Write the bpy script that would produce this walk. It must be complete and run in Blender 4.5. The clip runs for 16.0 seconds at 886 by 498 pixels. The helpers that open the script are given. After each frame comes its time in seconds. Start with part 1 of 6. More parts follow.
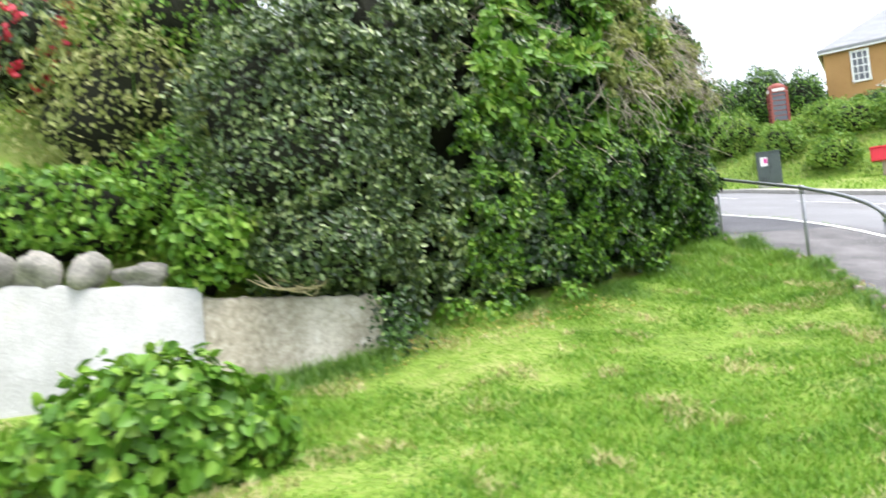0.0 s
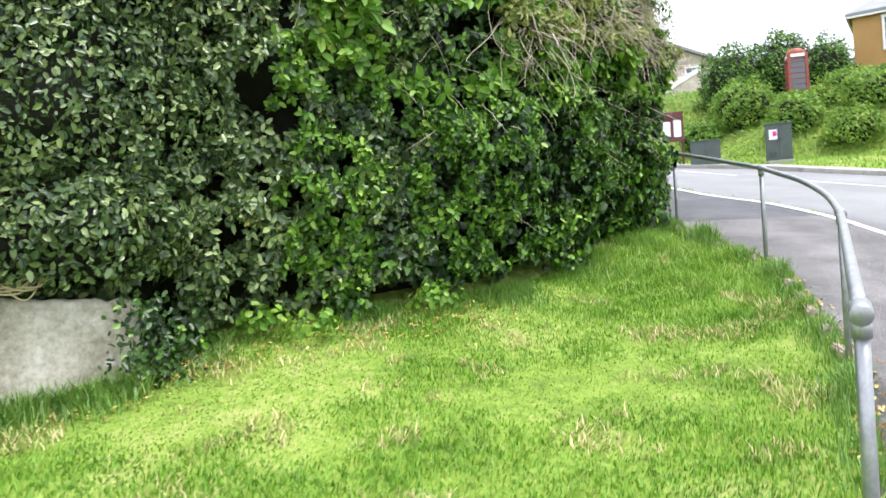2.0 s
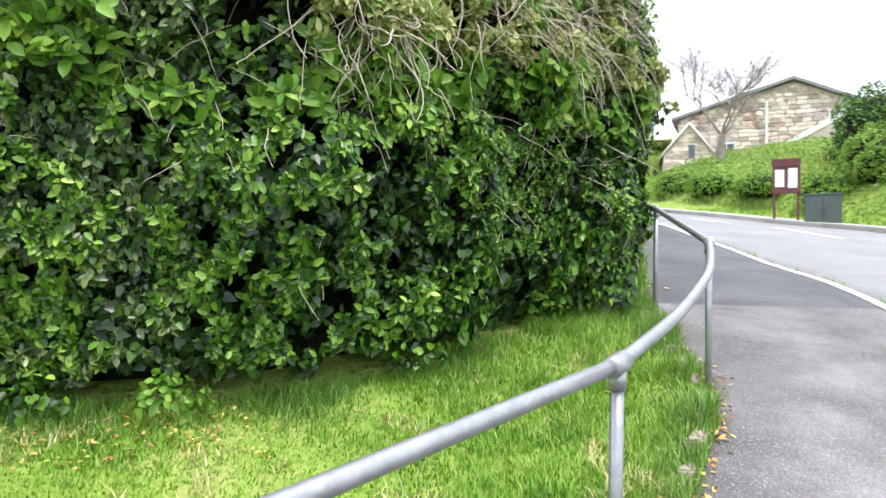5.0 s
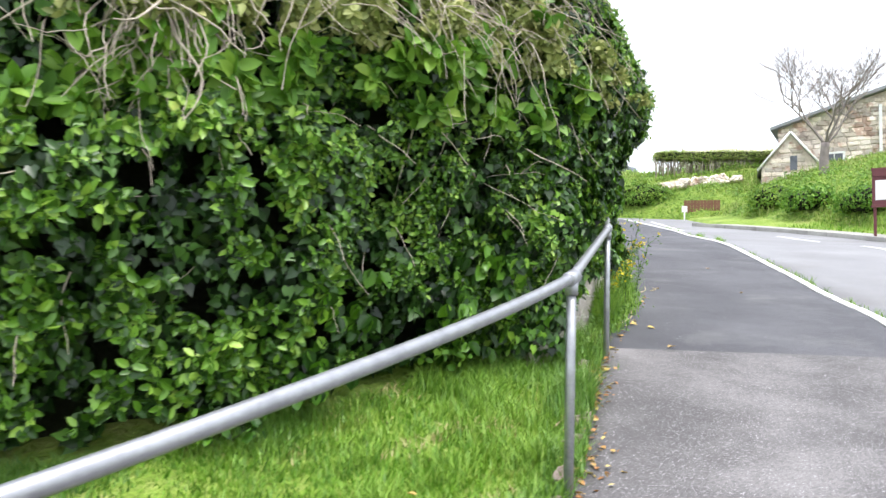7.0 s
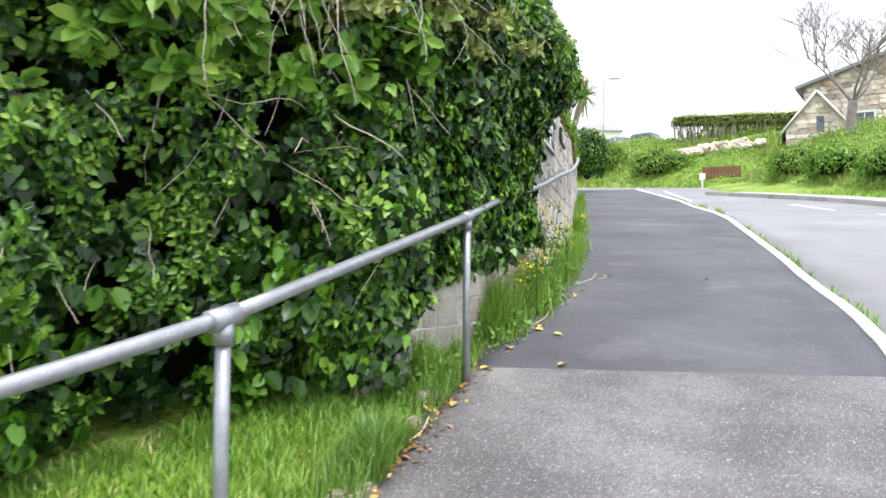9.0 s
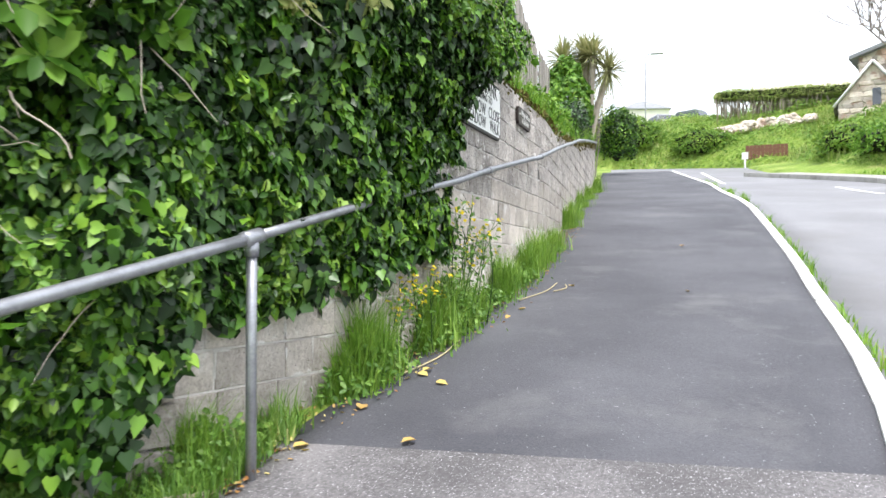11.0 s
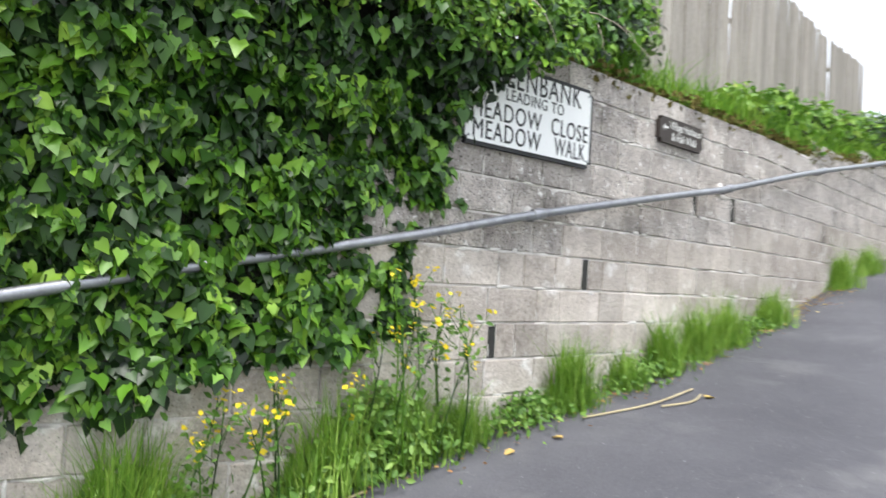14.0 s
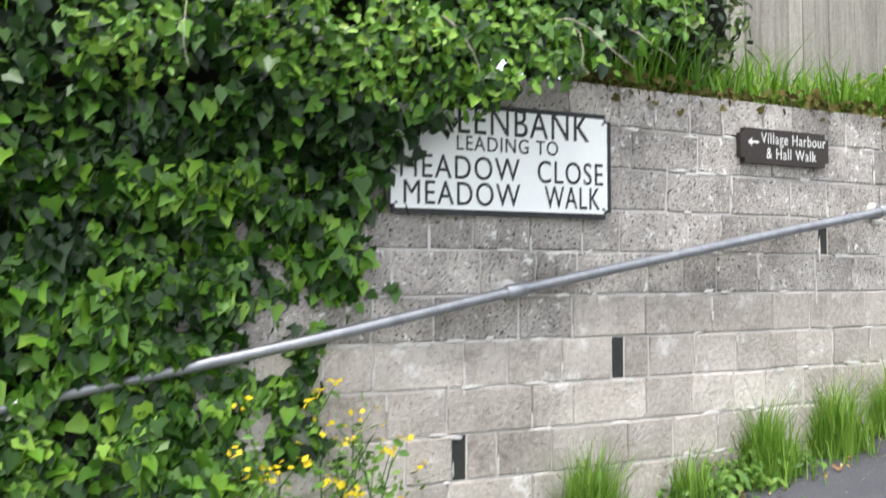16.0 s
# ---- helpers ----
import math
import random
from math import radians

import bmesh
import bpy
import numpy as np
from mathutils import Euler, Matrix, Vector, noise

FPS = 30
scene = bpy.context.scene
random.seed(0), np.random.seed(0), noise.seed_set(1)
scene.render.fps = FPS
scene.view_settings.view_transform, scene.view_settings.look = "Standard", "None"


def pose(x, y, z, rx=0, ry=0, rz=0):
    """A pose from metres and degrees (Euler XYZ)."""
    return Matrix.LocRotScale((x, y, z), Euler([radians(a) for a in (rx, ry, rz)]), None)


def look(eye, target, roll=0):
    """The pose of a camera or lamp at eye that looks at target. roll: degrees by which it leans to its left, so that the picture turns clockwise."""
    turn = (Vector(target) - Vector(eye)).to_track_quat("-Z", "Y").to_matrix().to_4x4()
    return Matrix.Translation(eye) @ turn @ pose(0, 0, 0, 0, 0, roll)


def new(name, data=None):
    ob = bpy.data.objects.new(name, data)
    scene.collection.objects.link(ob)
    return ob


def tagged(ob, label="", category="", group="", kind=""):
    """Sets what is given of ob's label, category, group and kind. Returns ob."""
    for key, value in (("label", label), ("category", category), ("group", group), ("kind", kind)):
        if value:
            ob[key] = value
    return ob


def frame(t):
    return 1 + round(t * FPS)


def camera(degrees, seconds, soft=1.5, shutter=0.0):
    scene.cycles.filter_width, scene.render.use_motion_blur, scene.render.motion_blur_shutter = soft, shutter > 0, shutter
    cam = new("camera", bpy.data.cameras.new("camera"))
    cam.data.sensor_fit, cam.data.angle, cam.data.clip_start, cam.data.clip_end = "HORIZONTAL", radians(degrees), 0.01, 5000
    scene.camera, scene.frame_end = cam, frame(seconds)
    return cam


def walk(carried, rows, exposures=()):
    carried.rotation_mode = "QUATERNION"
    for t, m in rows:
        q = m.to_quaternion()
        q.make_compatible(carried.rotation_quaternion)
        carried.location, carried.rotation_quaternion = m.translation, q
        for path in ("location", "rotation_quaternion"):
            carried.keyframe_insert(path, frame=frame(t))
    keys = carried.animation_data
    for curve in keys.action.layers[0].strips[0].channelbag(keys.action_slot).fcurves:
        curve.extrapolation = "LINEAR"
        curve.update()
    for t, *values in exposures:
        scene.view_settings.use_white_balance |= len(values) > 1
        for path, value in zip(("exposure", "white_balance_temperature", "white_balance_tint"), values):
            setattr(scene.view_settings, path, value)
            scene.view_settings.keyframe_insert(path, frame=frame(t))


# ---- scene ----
cam = camera(60.5, 16.0, 1.5, 0.4)

EXPO = 1.25
PATH = [
    (0, (-6.864, -4.241, 0.42), (-6.33, -2.316, 0.526), -5.2),
    (0.5, (-6.06, -3.654, 0.505), (-5.361, -1.78, 0.495), -3.3),
    (1, (-5.345, -3.318, 0.55), (-4.562, -1.478, 0.54), -3.3),
    (1.5, (-4.726, -2.898, 0.555), (-4.053, -1.015, 0.568), -4.1),
    (2, (-4.277, -2.449, 0.641), (-3.817, -0.503, 0.659), -3.2),
    (2.5, (-3.684, -2.198, 0.738), (-3.254, -0.248, 0.848), -2.6),
    (3, (-3.111, -1.735, 0.754), (-2.711, 0.22, 0.886), -2.0),
    (3.5, (-2.627, -1.456, 0.86), (-2.25, 0.506, 0.947), 0.3),
    (4, (-1.973, -1.179, 0.997), (-1.647, 0.788, 1.154), 0.7),
    (4.5, (-1.415, -0.756, 0.979), (-1.165, 1.214, 1.215), 0.9),
    (5, (-0.966, -0.394, 1.023), (-0.881, 1.601, 1.134), 1.5),
    (7.5, (1.302, 1.54, 1.333), (1.086, 3.522, 1.495), 1.6),
    (8, (1.599, 1.942, 1.418), (1.4, 3.931, 1.475), 0.9),
    (8.5, (1.963, 2.371, 1.471), (1.754, 4.359, 1.543), 1.5),
    (9, (2.229, 2.728, 1.545), (1.926, 4.703, 1.629), 0.4),
    (9.5, (2.475, 3.141, 1.643), (2.232, 5.122, 1.763), 0.7),
    (12, (3.601, 5.471, 1.957), (3.059, 7.396, 1.95), -0.5),
    (12.5, (3.77, 6.044, 2.037), (3.358, 8.001, 2.083), 2.1),
    (13, (4.127, 6.481, 2.144), (3.462, 8.367, 2.186), 5.1),
    (13.5, (4.467, 6.9, 2.186), (3.504, 8.651, 2.258), 4.1),
    (14, (4.607, 7.382, 2.273), (3.306, 8.9, 2.347), 3.2),
    (14.5, (4.783, 7.817, 2.376), (3.258, 9.106, 2.487), 2.6),
    (15, (4.926, 8.208, 2.482), (3.318, 9.39, 2.617), 1.2),
    (15.5, (4.865, 8.719, 2.618), (3.169, 9.779, 2.589), -0.0),
    (16, (4.983, 9.161, 2.739), (3.225, 10.114, 2.806), 0.0),
]
walk(cam, [(t, look(eye, target, roll)) for t, eye, target, roll in PATH], exposures=[(0, EXPO + 0.1), (5, EXPO + 0.12), (8.5, EXPO), (16, EXPO)])

# ---- world and light: bright overcast ----
world = bpy.data.worlds.new("overcast_sky")
scene.world = world
world.use_nodes = True
wn, wl = world.node_tree.nodes, world.node_tree.links
sky = wn.new("ShaderNodeTexSky")
sky.sky_type, sky.sun_disc = "NISHITA", False
sky.sun_elevation, sky.sun_rotation = radians(70), radians(140)
sky.dust_density, sky.ozone_density = 6.0, 0.6
bg = wn["Background"]
bg.inputs["Strength"].default_value = 0.118
cloud = wn.new("ShaderNodeMix")
cloud.data_type = "RGBA"
cloud.inputs["Factor"].default_value = 0.78
cloud.inputs["B"].default_value = (7.5, 7.95, 8.7, 1)
wl.new(sky.outputs[0], cloud.inputs["A"])
wl.new(cloud.outputs["Result"], bg.inputs["Color"])
sun = new("sun", bpy.data.lights.new("sun", "SUN"))
sun.data.energy, sun.data.angle, sun.data.color = 1.7, radians(24), (1.0, 0.98, 0.95)
sun.matrix_world = look((7, -8.5, 30), (0, 0, 0))

# ---- materials ----
def mat(name, rough=0.8, metal=0.0, spec=0.5):
    m = bpy.data.materials.new(name)
    m.use_nodes = True
    b = m.node_tree.nodes["Principled BSDF"]
    b.inputs["Roughness"].default_value, b.inputs["Metallic"].default_value = rough, metal
    b.inputs["Specular IOR Level"].default_value = spec
    return m, m.node_tree.nodes, m.node_tree.links, b


def ramp(n, stops):
    r = n.new("ShaderNodeValToRGB")
    while len(r.color_ramp.elements) < len(stops):
        r.color_ramp.elements.new(0.5)
    for e, (pos, col) in zip(r.color_ramp.elements, stops):
        e.position, e.color = pos, (*col, 1)
    return r


def noise_tex(n, l, scale, detail=4.0, rough=0.6, stretch=None):
    co = n.new("ShaderNodeNewGeometry")
    t = n.new("ShaderNodeTexNoise")
    t.inputs["Scale"].default_value, t.inputs["Detail"].default_value, t.inputs["Roughness"].default_value = scale, detail, rough
    if stretch:
        mp = n.new("ShaderNodeMapping")
        mp.inputs["Scale"].default_value = stretch
        l.new(co.outputs["Position"], mp.inputs["Vector"])
        l.new(mp.outputs[0], t.inputs["Vector"])
    else:
        l.new(co.outputs["Position"], t.inputs["Vector"])
    return t.outputs["Fac"]


def mixed(n, l, fac, a, b, mode="MIX"):
    m = n.new("ShaderNodeMix")
    m.data_type, m.blend_type = "RGBA", mode
    for key, v in (("Factor", fac), ("A", a), ("B", b)):
        if isinstance(v, (int, float)):
            m.inputs[key].default_value = v
        elif isinstance(v, tuple):
            m.inputs[key].default_value = (*v, 1)
        else:
            l.new(v, m.inputs[key])
    return m.outputs["Result"]


def bump(n, l, b, fac, strength=0.4, dist=0.01):
    k = n.new("ShaderNodeBump")
    k.inputs["Strength"].default_value, k.inputs["Distance"].default_value = strength, dist
    l.new(fac, k.inputs["Height"])
    l.new(k.outputs[0], b.inputs["Normal"])


def surface(name, stops, scale=6.0, fine=60.0, rough=0.85, metal=0.0, bumpy=0.4, dist=0.01, stains=None, spec=0.4, stretch=None, vary=0.0, chips=None):
    """Two scales of noise through a colour ramp, with fine relief; stains: (colour, scale, low, high); vary: piece to piece."""
    m, n, l, b = mat(name, rough, metal, spec)
    big, small = noise_tex(n, l, scale, 5, 0.6, stretch), noise_tex(n, l, fine, 4, 0.7)
    mx = n.new("ShaderNodeMath")
    mx.operation = "MULTIPLY_ADD"
    l.new(small, mx.inputs[0])
    mx.inputs[1].default_value = 0.45
    half = n.new("ShaderNodeMath")
    half.operation = "MULTIPLY"
    l.new(big, half.inputs[0])
    half.inputs[1].default_value = 0.6
    l.new(half.outputs[0], mx.inputs[2])
    r = ramp(n, stops)
    l.new(mx.outputs[0], r.inputs[0])
    col = r.outputs[0]
    if stains:
        c, sc, lo, hi = stains
        sr = ramp(n, [(lo, (0, 0, 0)), (hi, (1, 1, 1))])
        l.new(noise_tex(n, l, sc, 6, 0.65), sr.inputs[0])
        col = mixed(n, l, sr.outputs[0], col, c)
    if chips:
        c, sc, lo, hi = chips
        cr = ramp(n, [(lo, (0, 0, 0)), (hi, (1, 1, 1))])
        l.new(noise_tex(n, l, sc, 2, 0.5), cr.inputs[0])
        col = mixed(n, l, cr.outputs[0], col, c)
    if vary:
        oi = n.new("ShaderNodeObjectInfo")
        vr = ramp(n, [(0, (1 - vary,) * 3), (1, (1 + vary * 0.6,) * 3)])
        l.new(oi.outputs["Random"], vr.inputs[0])
        col = mixed(n, l, 1.0, col, vr.outputs[0], "MULTIPLY")
    l.new(col, b.inputs["Base Color"])
    bump(n, l, b, small, bumpy, dist)
    return m


def leafy(name, stops, rough=0.4, through_light=0.25, patch=0.5, spec=0.5):
    """Leaf colours that change from leaf to leaf and slowly from place to place."""
    m, n, l, b = mat(name, rough, 0, spec)
    g = n.new("ShaderNodeNewGeometry")
    r = ramp(n, stops)
    mx = n.new("ShaderNodeMath")
    mx.operation = "MULTIPLY_ADD"
    l.new(g.outputs["Random Per Island"], mx.inputs[0])
    mx.inputs[1].default_value = 1 - patch * 0.6
    half = n.new("ShaderNodeMath")
    half.operation = "MULTIPLY_ADD"
    l.new(noise_tex(n, l, 1.6, 3), half.inputs[0])
    half.inputs[1].default_value, half.inputs[2].default_value = patch * 1.4, -patch * 0.4
    l.new(half.outputs[0], mx.inputs[2])
    l.new(mx.outputs[0], r.inputs[0])
    l.new(r.outputs[0], b.inputs["Base Color"])
    tr = n.new("ShaderNodeBsdfTranslucent")
    l.new(r.outputs[0], tr.inputs[0])
    ms = n.new("ShaderNodeMixShader")
    ms.inputs[0].default_value = through_light
    l.new(b.outputs[0], ms.inputs[1])
    l.new(tr.outputs[0], ms.inputs[2])
    l.new(ms.outputs[0], n["Material Output"].inputs["Surface"])
    return m


M_ASPHALT = surface("pavement_asphalt", [(0.34, (0.046, 0.046, 0.056)), (0.52, (0.078, 0.078, 0.090)), (0.7, (0.12, 0.12, 0.135))], 0.7, 70, 0.8, 0, 0.8, 0.008, ((0.15, 0.148, 0.155), 1.1, 0.55, 0.8), chips=((0.36, 0.36, 0.38), 60, 0.70, 0.76))
M_ASPHALT_OLD = surface("old_asphalt", [(0.36, (0.048, 0.045, 0.047)), (0.52, (0.108, 0.102, 0.106)), (0.66, (0.21, 0.20, 0.205))], 0.9, 55, 0.8, 0, 0.7, 0.008, ((0.10, 0.095, 0.10), 0.8, 0.58, 0.75), chips=((0.46, 0.45, 0.47), 95, 0.62, 0.70))
M_ROAD = surface("road_asphalt", [(0.3, (0.155, 0.155, 0.165)), (0.55, (0.21, 0.21, 0.225)), (0.75, (0.29, 0.29, 0.30))], 0.5, 90, 0.75, 0, 0.4, 0.006, ((0.17, 0.165, 0.17), 0.4, 0.5, 0.75))
M_KERB_WHITE = surface("worn_white_paint", [(0.3, (0.55, 0.54, 0.52)), (0.6, (0.78, 0.78, 0.77))], 3, 40, 0.7, 0, 0.5, 0.006, ((0.30, 0.29, 0.27), 4, 0.54, 0.68))
M_KERB = surface("kerb_concrete", [(0.3, (0.28, 0.27, 0.25)), (0.7, (0.45, 0.44, 0.42))], 2, 60, 0.85, 0, 0.5, 0.006, ((0.2, 0.19, 0.17), 3, 0.55, 0.8), vary=0.15)
M_LINE = surface("road_paint", [(0.3, (0.6, 0.6, 0.6)), (0.7, (0.85, 0.85, 0.85))], 4, 60, 0.7, 0, 0.2, 0.003)
M_BANK = surface("bank_growth", [(0.35, (0.08, 0.13, 0.02)), (0.52, (0.19, 0.29, 0.04)), (0.7, (0.36, 0.37, 0.13))], 0.6, 6, 0.95, 0, 1.0, 0.1)
M_BLOCK = surface("weathered_concrete_block", [(0.30, (0.22, 0.19, 0.165)), (0.5, (0.50, 0.445, 0.40)), (0.70, (0.72, 0.655, 0.60))], 2.6, 42, 0.92, 0, 1.0, 0.014, ((0.80, 0.77, 0.74), 6, 0.58, 0.70), vary=0.22, chips=((0.14, 0.125, 0.115), 95, 0.65, 0.73))
M_BLOCK_ROUGH = surface("rough_grey_concrete_block", [(0.34, (0.19, 0.173, 0.16)), (0.5, (0.46, 0.415, 0.385)), (0.66, (0.70, 0.645, 0.60))], 3.2, 55, 0.95, 0, 1.0, 0.022, ((0.84, 0.82, 0.80), 22, 0.575, 0.65), vary=0.24, chips=((0.07, 0.063, 0.058), 75, 0.60, 0.67))
M_MORTAR = surface("mortar", [(0.3, (0.46, 0.43, 0.40)), (0.7, (0.72, 0.69, 0.66))], 4, 70, 0.95, 0, 0.6, 0.008)
M_SMEAR = surface("smeared_mortar", [(0.3, (0.50, 0.465, 0.435)), (0.7, (0.80, 0.77, 0.74))], 5, 80, 0.95, 0, 0.8, 0.008)
# Near-black colour painted for the shade in the wall's weep slots
M_SLOT = surface("recess_shade", [(0.3, (0.02, 0.02, 0.02)), (0.7, (0.05, 0.05, 0.045))], 4, 30)
M_GALV = surface("galvanised_steel", [(0.3, (0.22, 0.225, 0.245)), (0.7, (0.42, 0.43, 0.46))], 14, 90, 0.42, 0.75, 0.15, 0.002, ((0.30, 0.30, 0.31), 9, 0.6, 0.75))
M_SIGN = surface("sign_white_enamel", [(0.3, (0.84, 0.845, 0.85)), (0.7, (0.90, 0.905, 0.91))], 3, 40, 0.35, 0, 0.05, 0.001)
M_BLACK = surface("black_paint", [(0.3, (0.012, 0.012, 0.015)), (0.7, (0.03, 0.03, 0.035))], 6, 50, 0.45, 0, 0.05, 0.001)
M_BROWN_SIGN = surface("dark_brown_board", [(0.3, (0.025, 0.018, 0.016)), (0.7, (0.05, 0.038, 0.035))], 6, 50, 0.5, 0, 0.2, 0.002)
M_LETTER = surface("pale_lettering", [(0.3, (0.7, 0.7, 0.68)), (0.7, (0.82, 0.82, 0.8))], 6, 50, 0.5, 0, 0.02, 0.001)
M_FENCE = surface("silvered_timber", [(0.25, (0.17, 0.15, 0.13)), (0.55, (0.34, 0.31, 0.28)), (0.8, (0.46, 0.43, 0.40))], 3, 40, 0.9, 0, 0.5, 0.006, None, 0.3, (12, 12, 1), vary=0.22)
# Near-black colour painted in place of the shade deep inside foliage
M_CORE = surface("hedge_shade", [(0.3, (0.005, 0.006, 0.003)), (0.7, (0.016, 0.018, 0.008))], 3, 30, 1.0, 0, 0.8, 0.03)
M_TWIG = surface("grey_bark", [(0.3, (0.25, 0.20, 0.165)), (0.7, (0.56, 0.49, 0.42))], 6, 60, 0.9, 0, 0.5, 0.004)
M_BARK = surface("dark_grey_bark", [(0.3, (0.15, 0.125, 0.12)), (0.7, (0.32, 0.275, 0.26))], 4, 40, 0.9, 0, 0.5, 0.006)
M_DRY = surface("dry_stalk", [(0.3, (0.36, 0.29, 0.17)), (0.7, (0.55, 0.48, 0.3))], 6, 60, 0.9, 0, 0.3, 0.003)
M_WHITEWALL = surface("white_painted_render", [(0.3, (0.31, 0.31, 0.30)), (0.7, (0.50, 0.50, 0.50))], 3, 30, 0.85, 0, 0.8, 0.012, ((0.42, 0.41, 0.37), 2.5, 0.62, 0.8))
M_OLDWALL = surface("stained_render", [(0.36, (0.14, 0.125, 0.085)), (0.5, (0.34, 0.31, 0.24)), (0.66, (0.58, 0.545, 0.46))], 1.4, 16, 0.9, 0, 0.7, 0.012, ((0.66, 0.64, 0.58), 3, 0.62, 0.72), stretch=(1, 1, 0.35))
M_EDGING = surface("pinkish_edging_stone", [(0.35, (0.20, 0.15, 0.13)), (0.52, (0.36, 0.28, 0.25)), (0.68, (0.50, 0.42, 0.38))], 5, 50, 0.9, 0, 0.8, 0.01, ((0.10, 0.11, 0.05), 8, 0.55, 0.65), vary=0.3)
M_STONE = surface("rubble_stone", [(0.35, (0.09, 0.085, 0.08)), (0.52, (0.22, 0.21, 0.19)), (0.68, (0.40, 0.37, 0.33))], 3, 30, 0.9, 0, 0.8, 0.02, ((0.25, 0.27, 0.18), 4, 0.6, 0.75), vary=0.3)
M_COTT = surface("cottage_stone", [(0.36, (0.30, 0.25, 0.215)), (0.5, (0.56, 0.49, 0.43)), (0.68, (0.76, 0.70, 0.64))], 2.4, 20, 0.9, 0, 0.8, 0.03, None, 0.3, None, 0.4)
M_RUBBLE = surface("mixed_rubble_stone", [(0.36, (0.40, 0.31, 0.265)), (0.5, (0.72, 0.62, 0.54)), (0.68, (0.88, 0.82, 0.75))], 1.1, 16, 0.9, 0, 0.8, 0.03, ((0.56, 0.39, 0.32), 1.6, 0.54, 0.6), 0.3, None, 0.45)
M_SLATE = surface("slate_roof", [(0.3, (0.16, 0.165, 0.18)), (0.7, (0.30, 0.31, 0.33))], 1.5, 20, 0.6, 0, 0.4, 0.02, None, 0.4, (1, 1, 6))
M_OCHRE = surface("ochre_render", [(0.3, (0.36, 0.20, 0.075)), (0.7, (0.47, 0.275, 0.115))], 0.8, 20, 0.9, 0, 0.3, 0.01)
M_WHITE = surface("white_gloss", [(0.3, (0.74, 0.74, 0.74)), (0.7, (0.84, 0.84, 0.84))], 3, 40, 0.5, 0, 0.05, 0.001)
M_GLASS = surface("dark_window_glass", [(0.3, (0.05, 0.06, 0.08)), (0.7, (0.09, 0.10, 0.12))], 2, 10, 0.05, 0, 0.0, 0.001, None, 0.8)
M_RED = surface("faded_red_paint", [(0.3, (0.22, 0.045, 0.035)), (0.7, (0.31, 0.075, 0.055))], 3, 30, 0.5, 0, 0.1, 0.002)
M_REDBOX = surface("bright_red_plastic", [(0.3, (0.62, 0.02, 0.04)), (0.7, (0.72, 0.035, 0.06))], 3, 30, 0.4, 0, 0.05, 0.001)
M_GREENBOX = surface("dark_green_paint", [(0.3, (0.045, 0.065, 0.06)), (0.7, (0.075, 0.095, 0.09))], 3, 30, 0.55, 0, 0.1, 0.002)
M_NAVY = surface("navy_plastic", [(0.3, (0.02, 0.045, 0.075)), (0.7, (0.04, 0.075, 0.11))], 3, 30, 0.5, 0, 0.1, 0.002)
M_MAROON = surface("maroon_board", [(0.3, (0.085, 0.02, 0.025)), (0.7, (0.13, 0.035, 0.04))], 3, 30, 0.5, 0, 0.1, 0.002)
M_PINK = surface("magenta_print", [(0.3, (0.5, 0.02, 0.2)), (0.7, (0.6, 0.03, 0.28))], 3, 30, 0.6)
M_WOOD = surface("weathered_bench_wood", [(0.3, (0.25, 0.2, 0.15)), (0.7, (0.42, 0.36, 0.3))], 3, 40, 0.85, 0, 0.3, 0.004)
M_RUST = surface("red_brown_earth", [(0.3, (0.13, 0.06, 0.04)), (0.7, (0.24, 0.12, 0.08))], 2, 20, 0.95, 0, 0.6, 0.03)
M_PALEHOUSE = surface("pale_render", [(0.3, (0.62, 0.6, 0.56)), (0.7, (0.75, 0.73, 0.7))], 1, 10, 0.85, 0, 0.2, 0.01)
M_MOSS = surface("moss", [(0.3, (0.06, 0.05, 0.015)), (0.7, (0.2, 0.17, 0.04))], 8, 60, 1.0, 0, 1.0, 0.02)

L_DARK = leafy("dark_glossy_leaf", [(0.0, (0.010, 0.024, 0.010)), (0.42, (0.050, 0.095, 0.032)), (0.76, (0.19, 0.265, 0.09)), (0.94, (0.38, 0.44, 0.19)), (1.0, (0.52, 0.42, 0.09))], 0.32, 0.06)
L_BRIGHT = leafy("bright_green_leaf", [(0.0, (0.035, 0.10, 0.010)), (0.45, (0.105, 0.245, 0.022)), (0.85, (0.24, 0.40, 0.055)), (1.0, (0.42, 0.44, 0.10))], 0.45, 0.22, 0.5, 0.35)
L_IVY = leafy("ivy_leaf", [(0.0, (0.004, 0.014, 0.002)), (0.42, (0.020, 0.068, 0.006)), (0.72, (0.105, 0.25, 0.019)), (0.95, (0.31, 0.50, 0.06)), (1.0, (0.46, 0.34, 0.05))], 0.4, 0.12, 0.5, 0.4)
L_HEDGE = leafy("mixed_hedge_leaf", [(0.0, (0.006, 0.020, 0.003)), (0.34, (0.028, 0.085, 0.009)), (0.66, (0.125, 0.275, 0.026)), (0.94, (0.34, 0.50, 0.085)), (1.0, (0.52, 0.40, 0.06))], 0.38, 0.12, 0.5, 0.45)
# Old dark ivy; in the wall ivy's under-layer it also paints shade
L_IVYDARK = leafy("old_and_shaded_ivy_leaf", [(0.0, (0.003, 0.009, 0.003)), (0.5, (0.013, 0.040, 0.008)), (0.82, (0.08, 0.18, 0.034)), (1.0, (0.25, 0.36, 0.10))], 0.36, 0.05, 0.5, 0.4)
L_PALE = leafy("pale_olive_leaf", [(0.0, (0.13, 0.17, 0.045)), (0.5, (0.30, 0.35, 0.10)), (1.0, (0.52, 0.50, 0.22))], 0.55, 0.3)
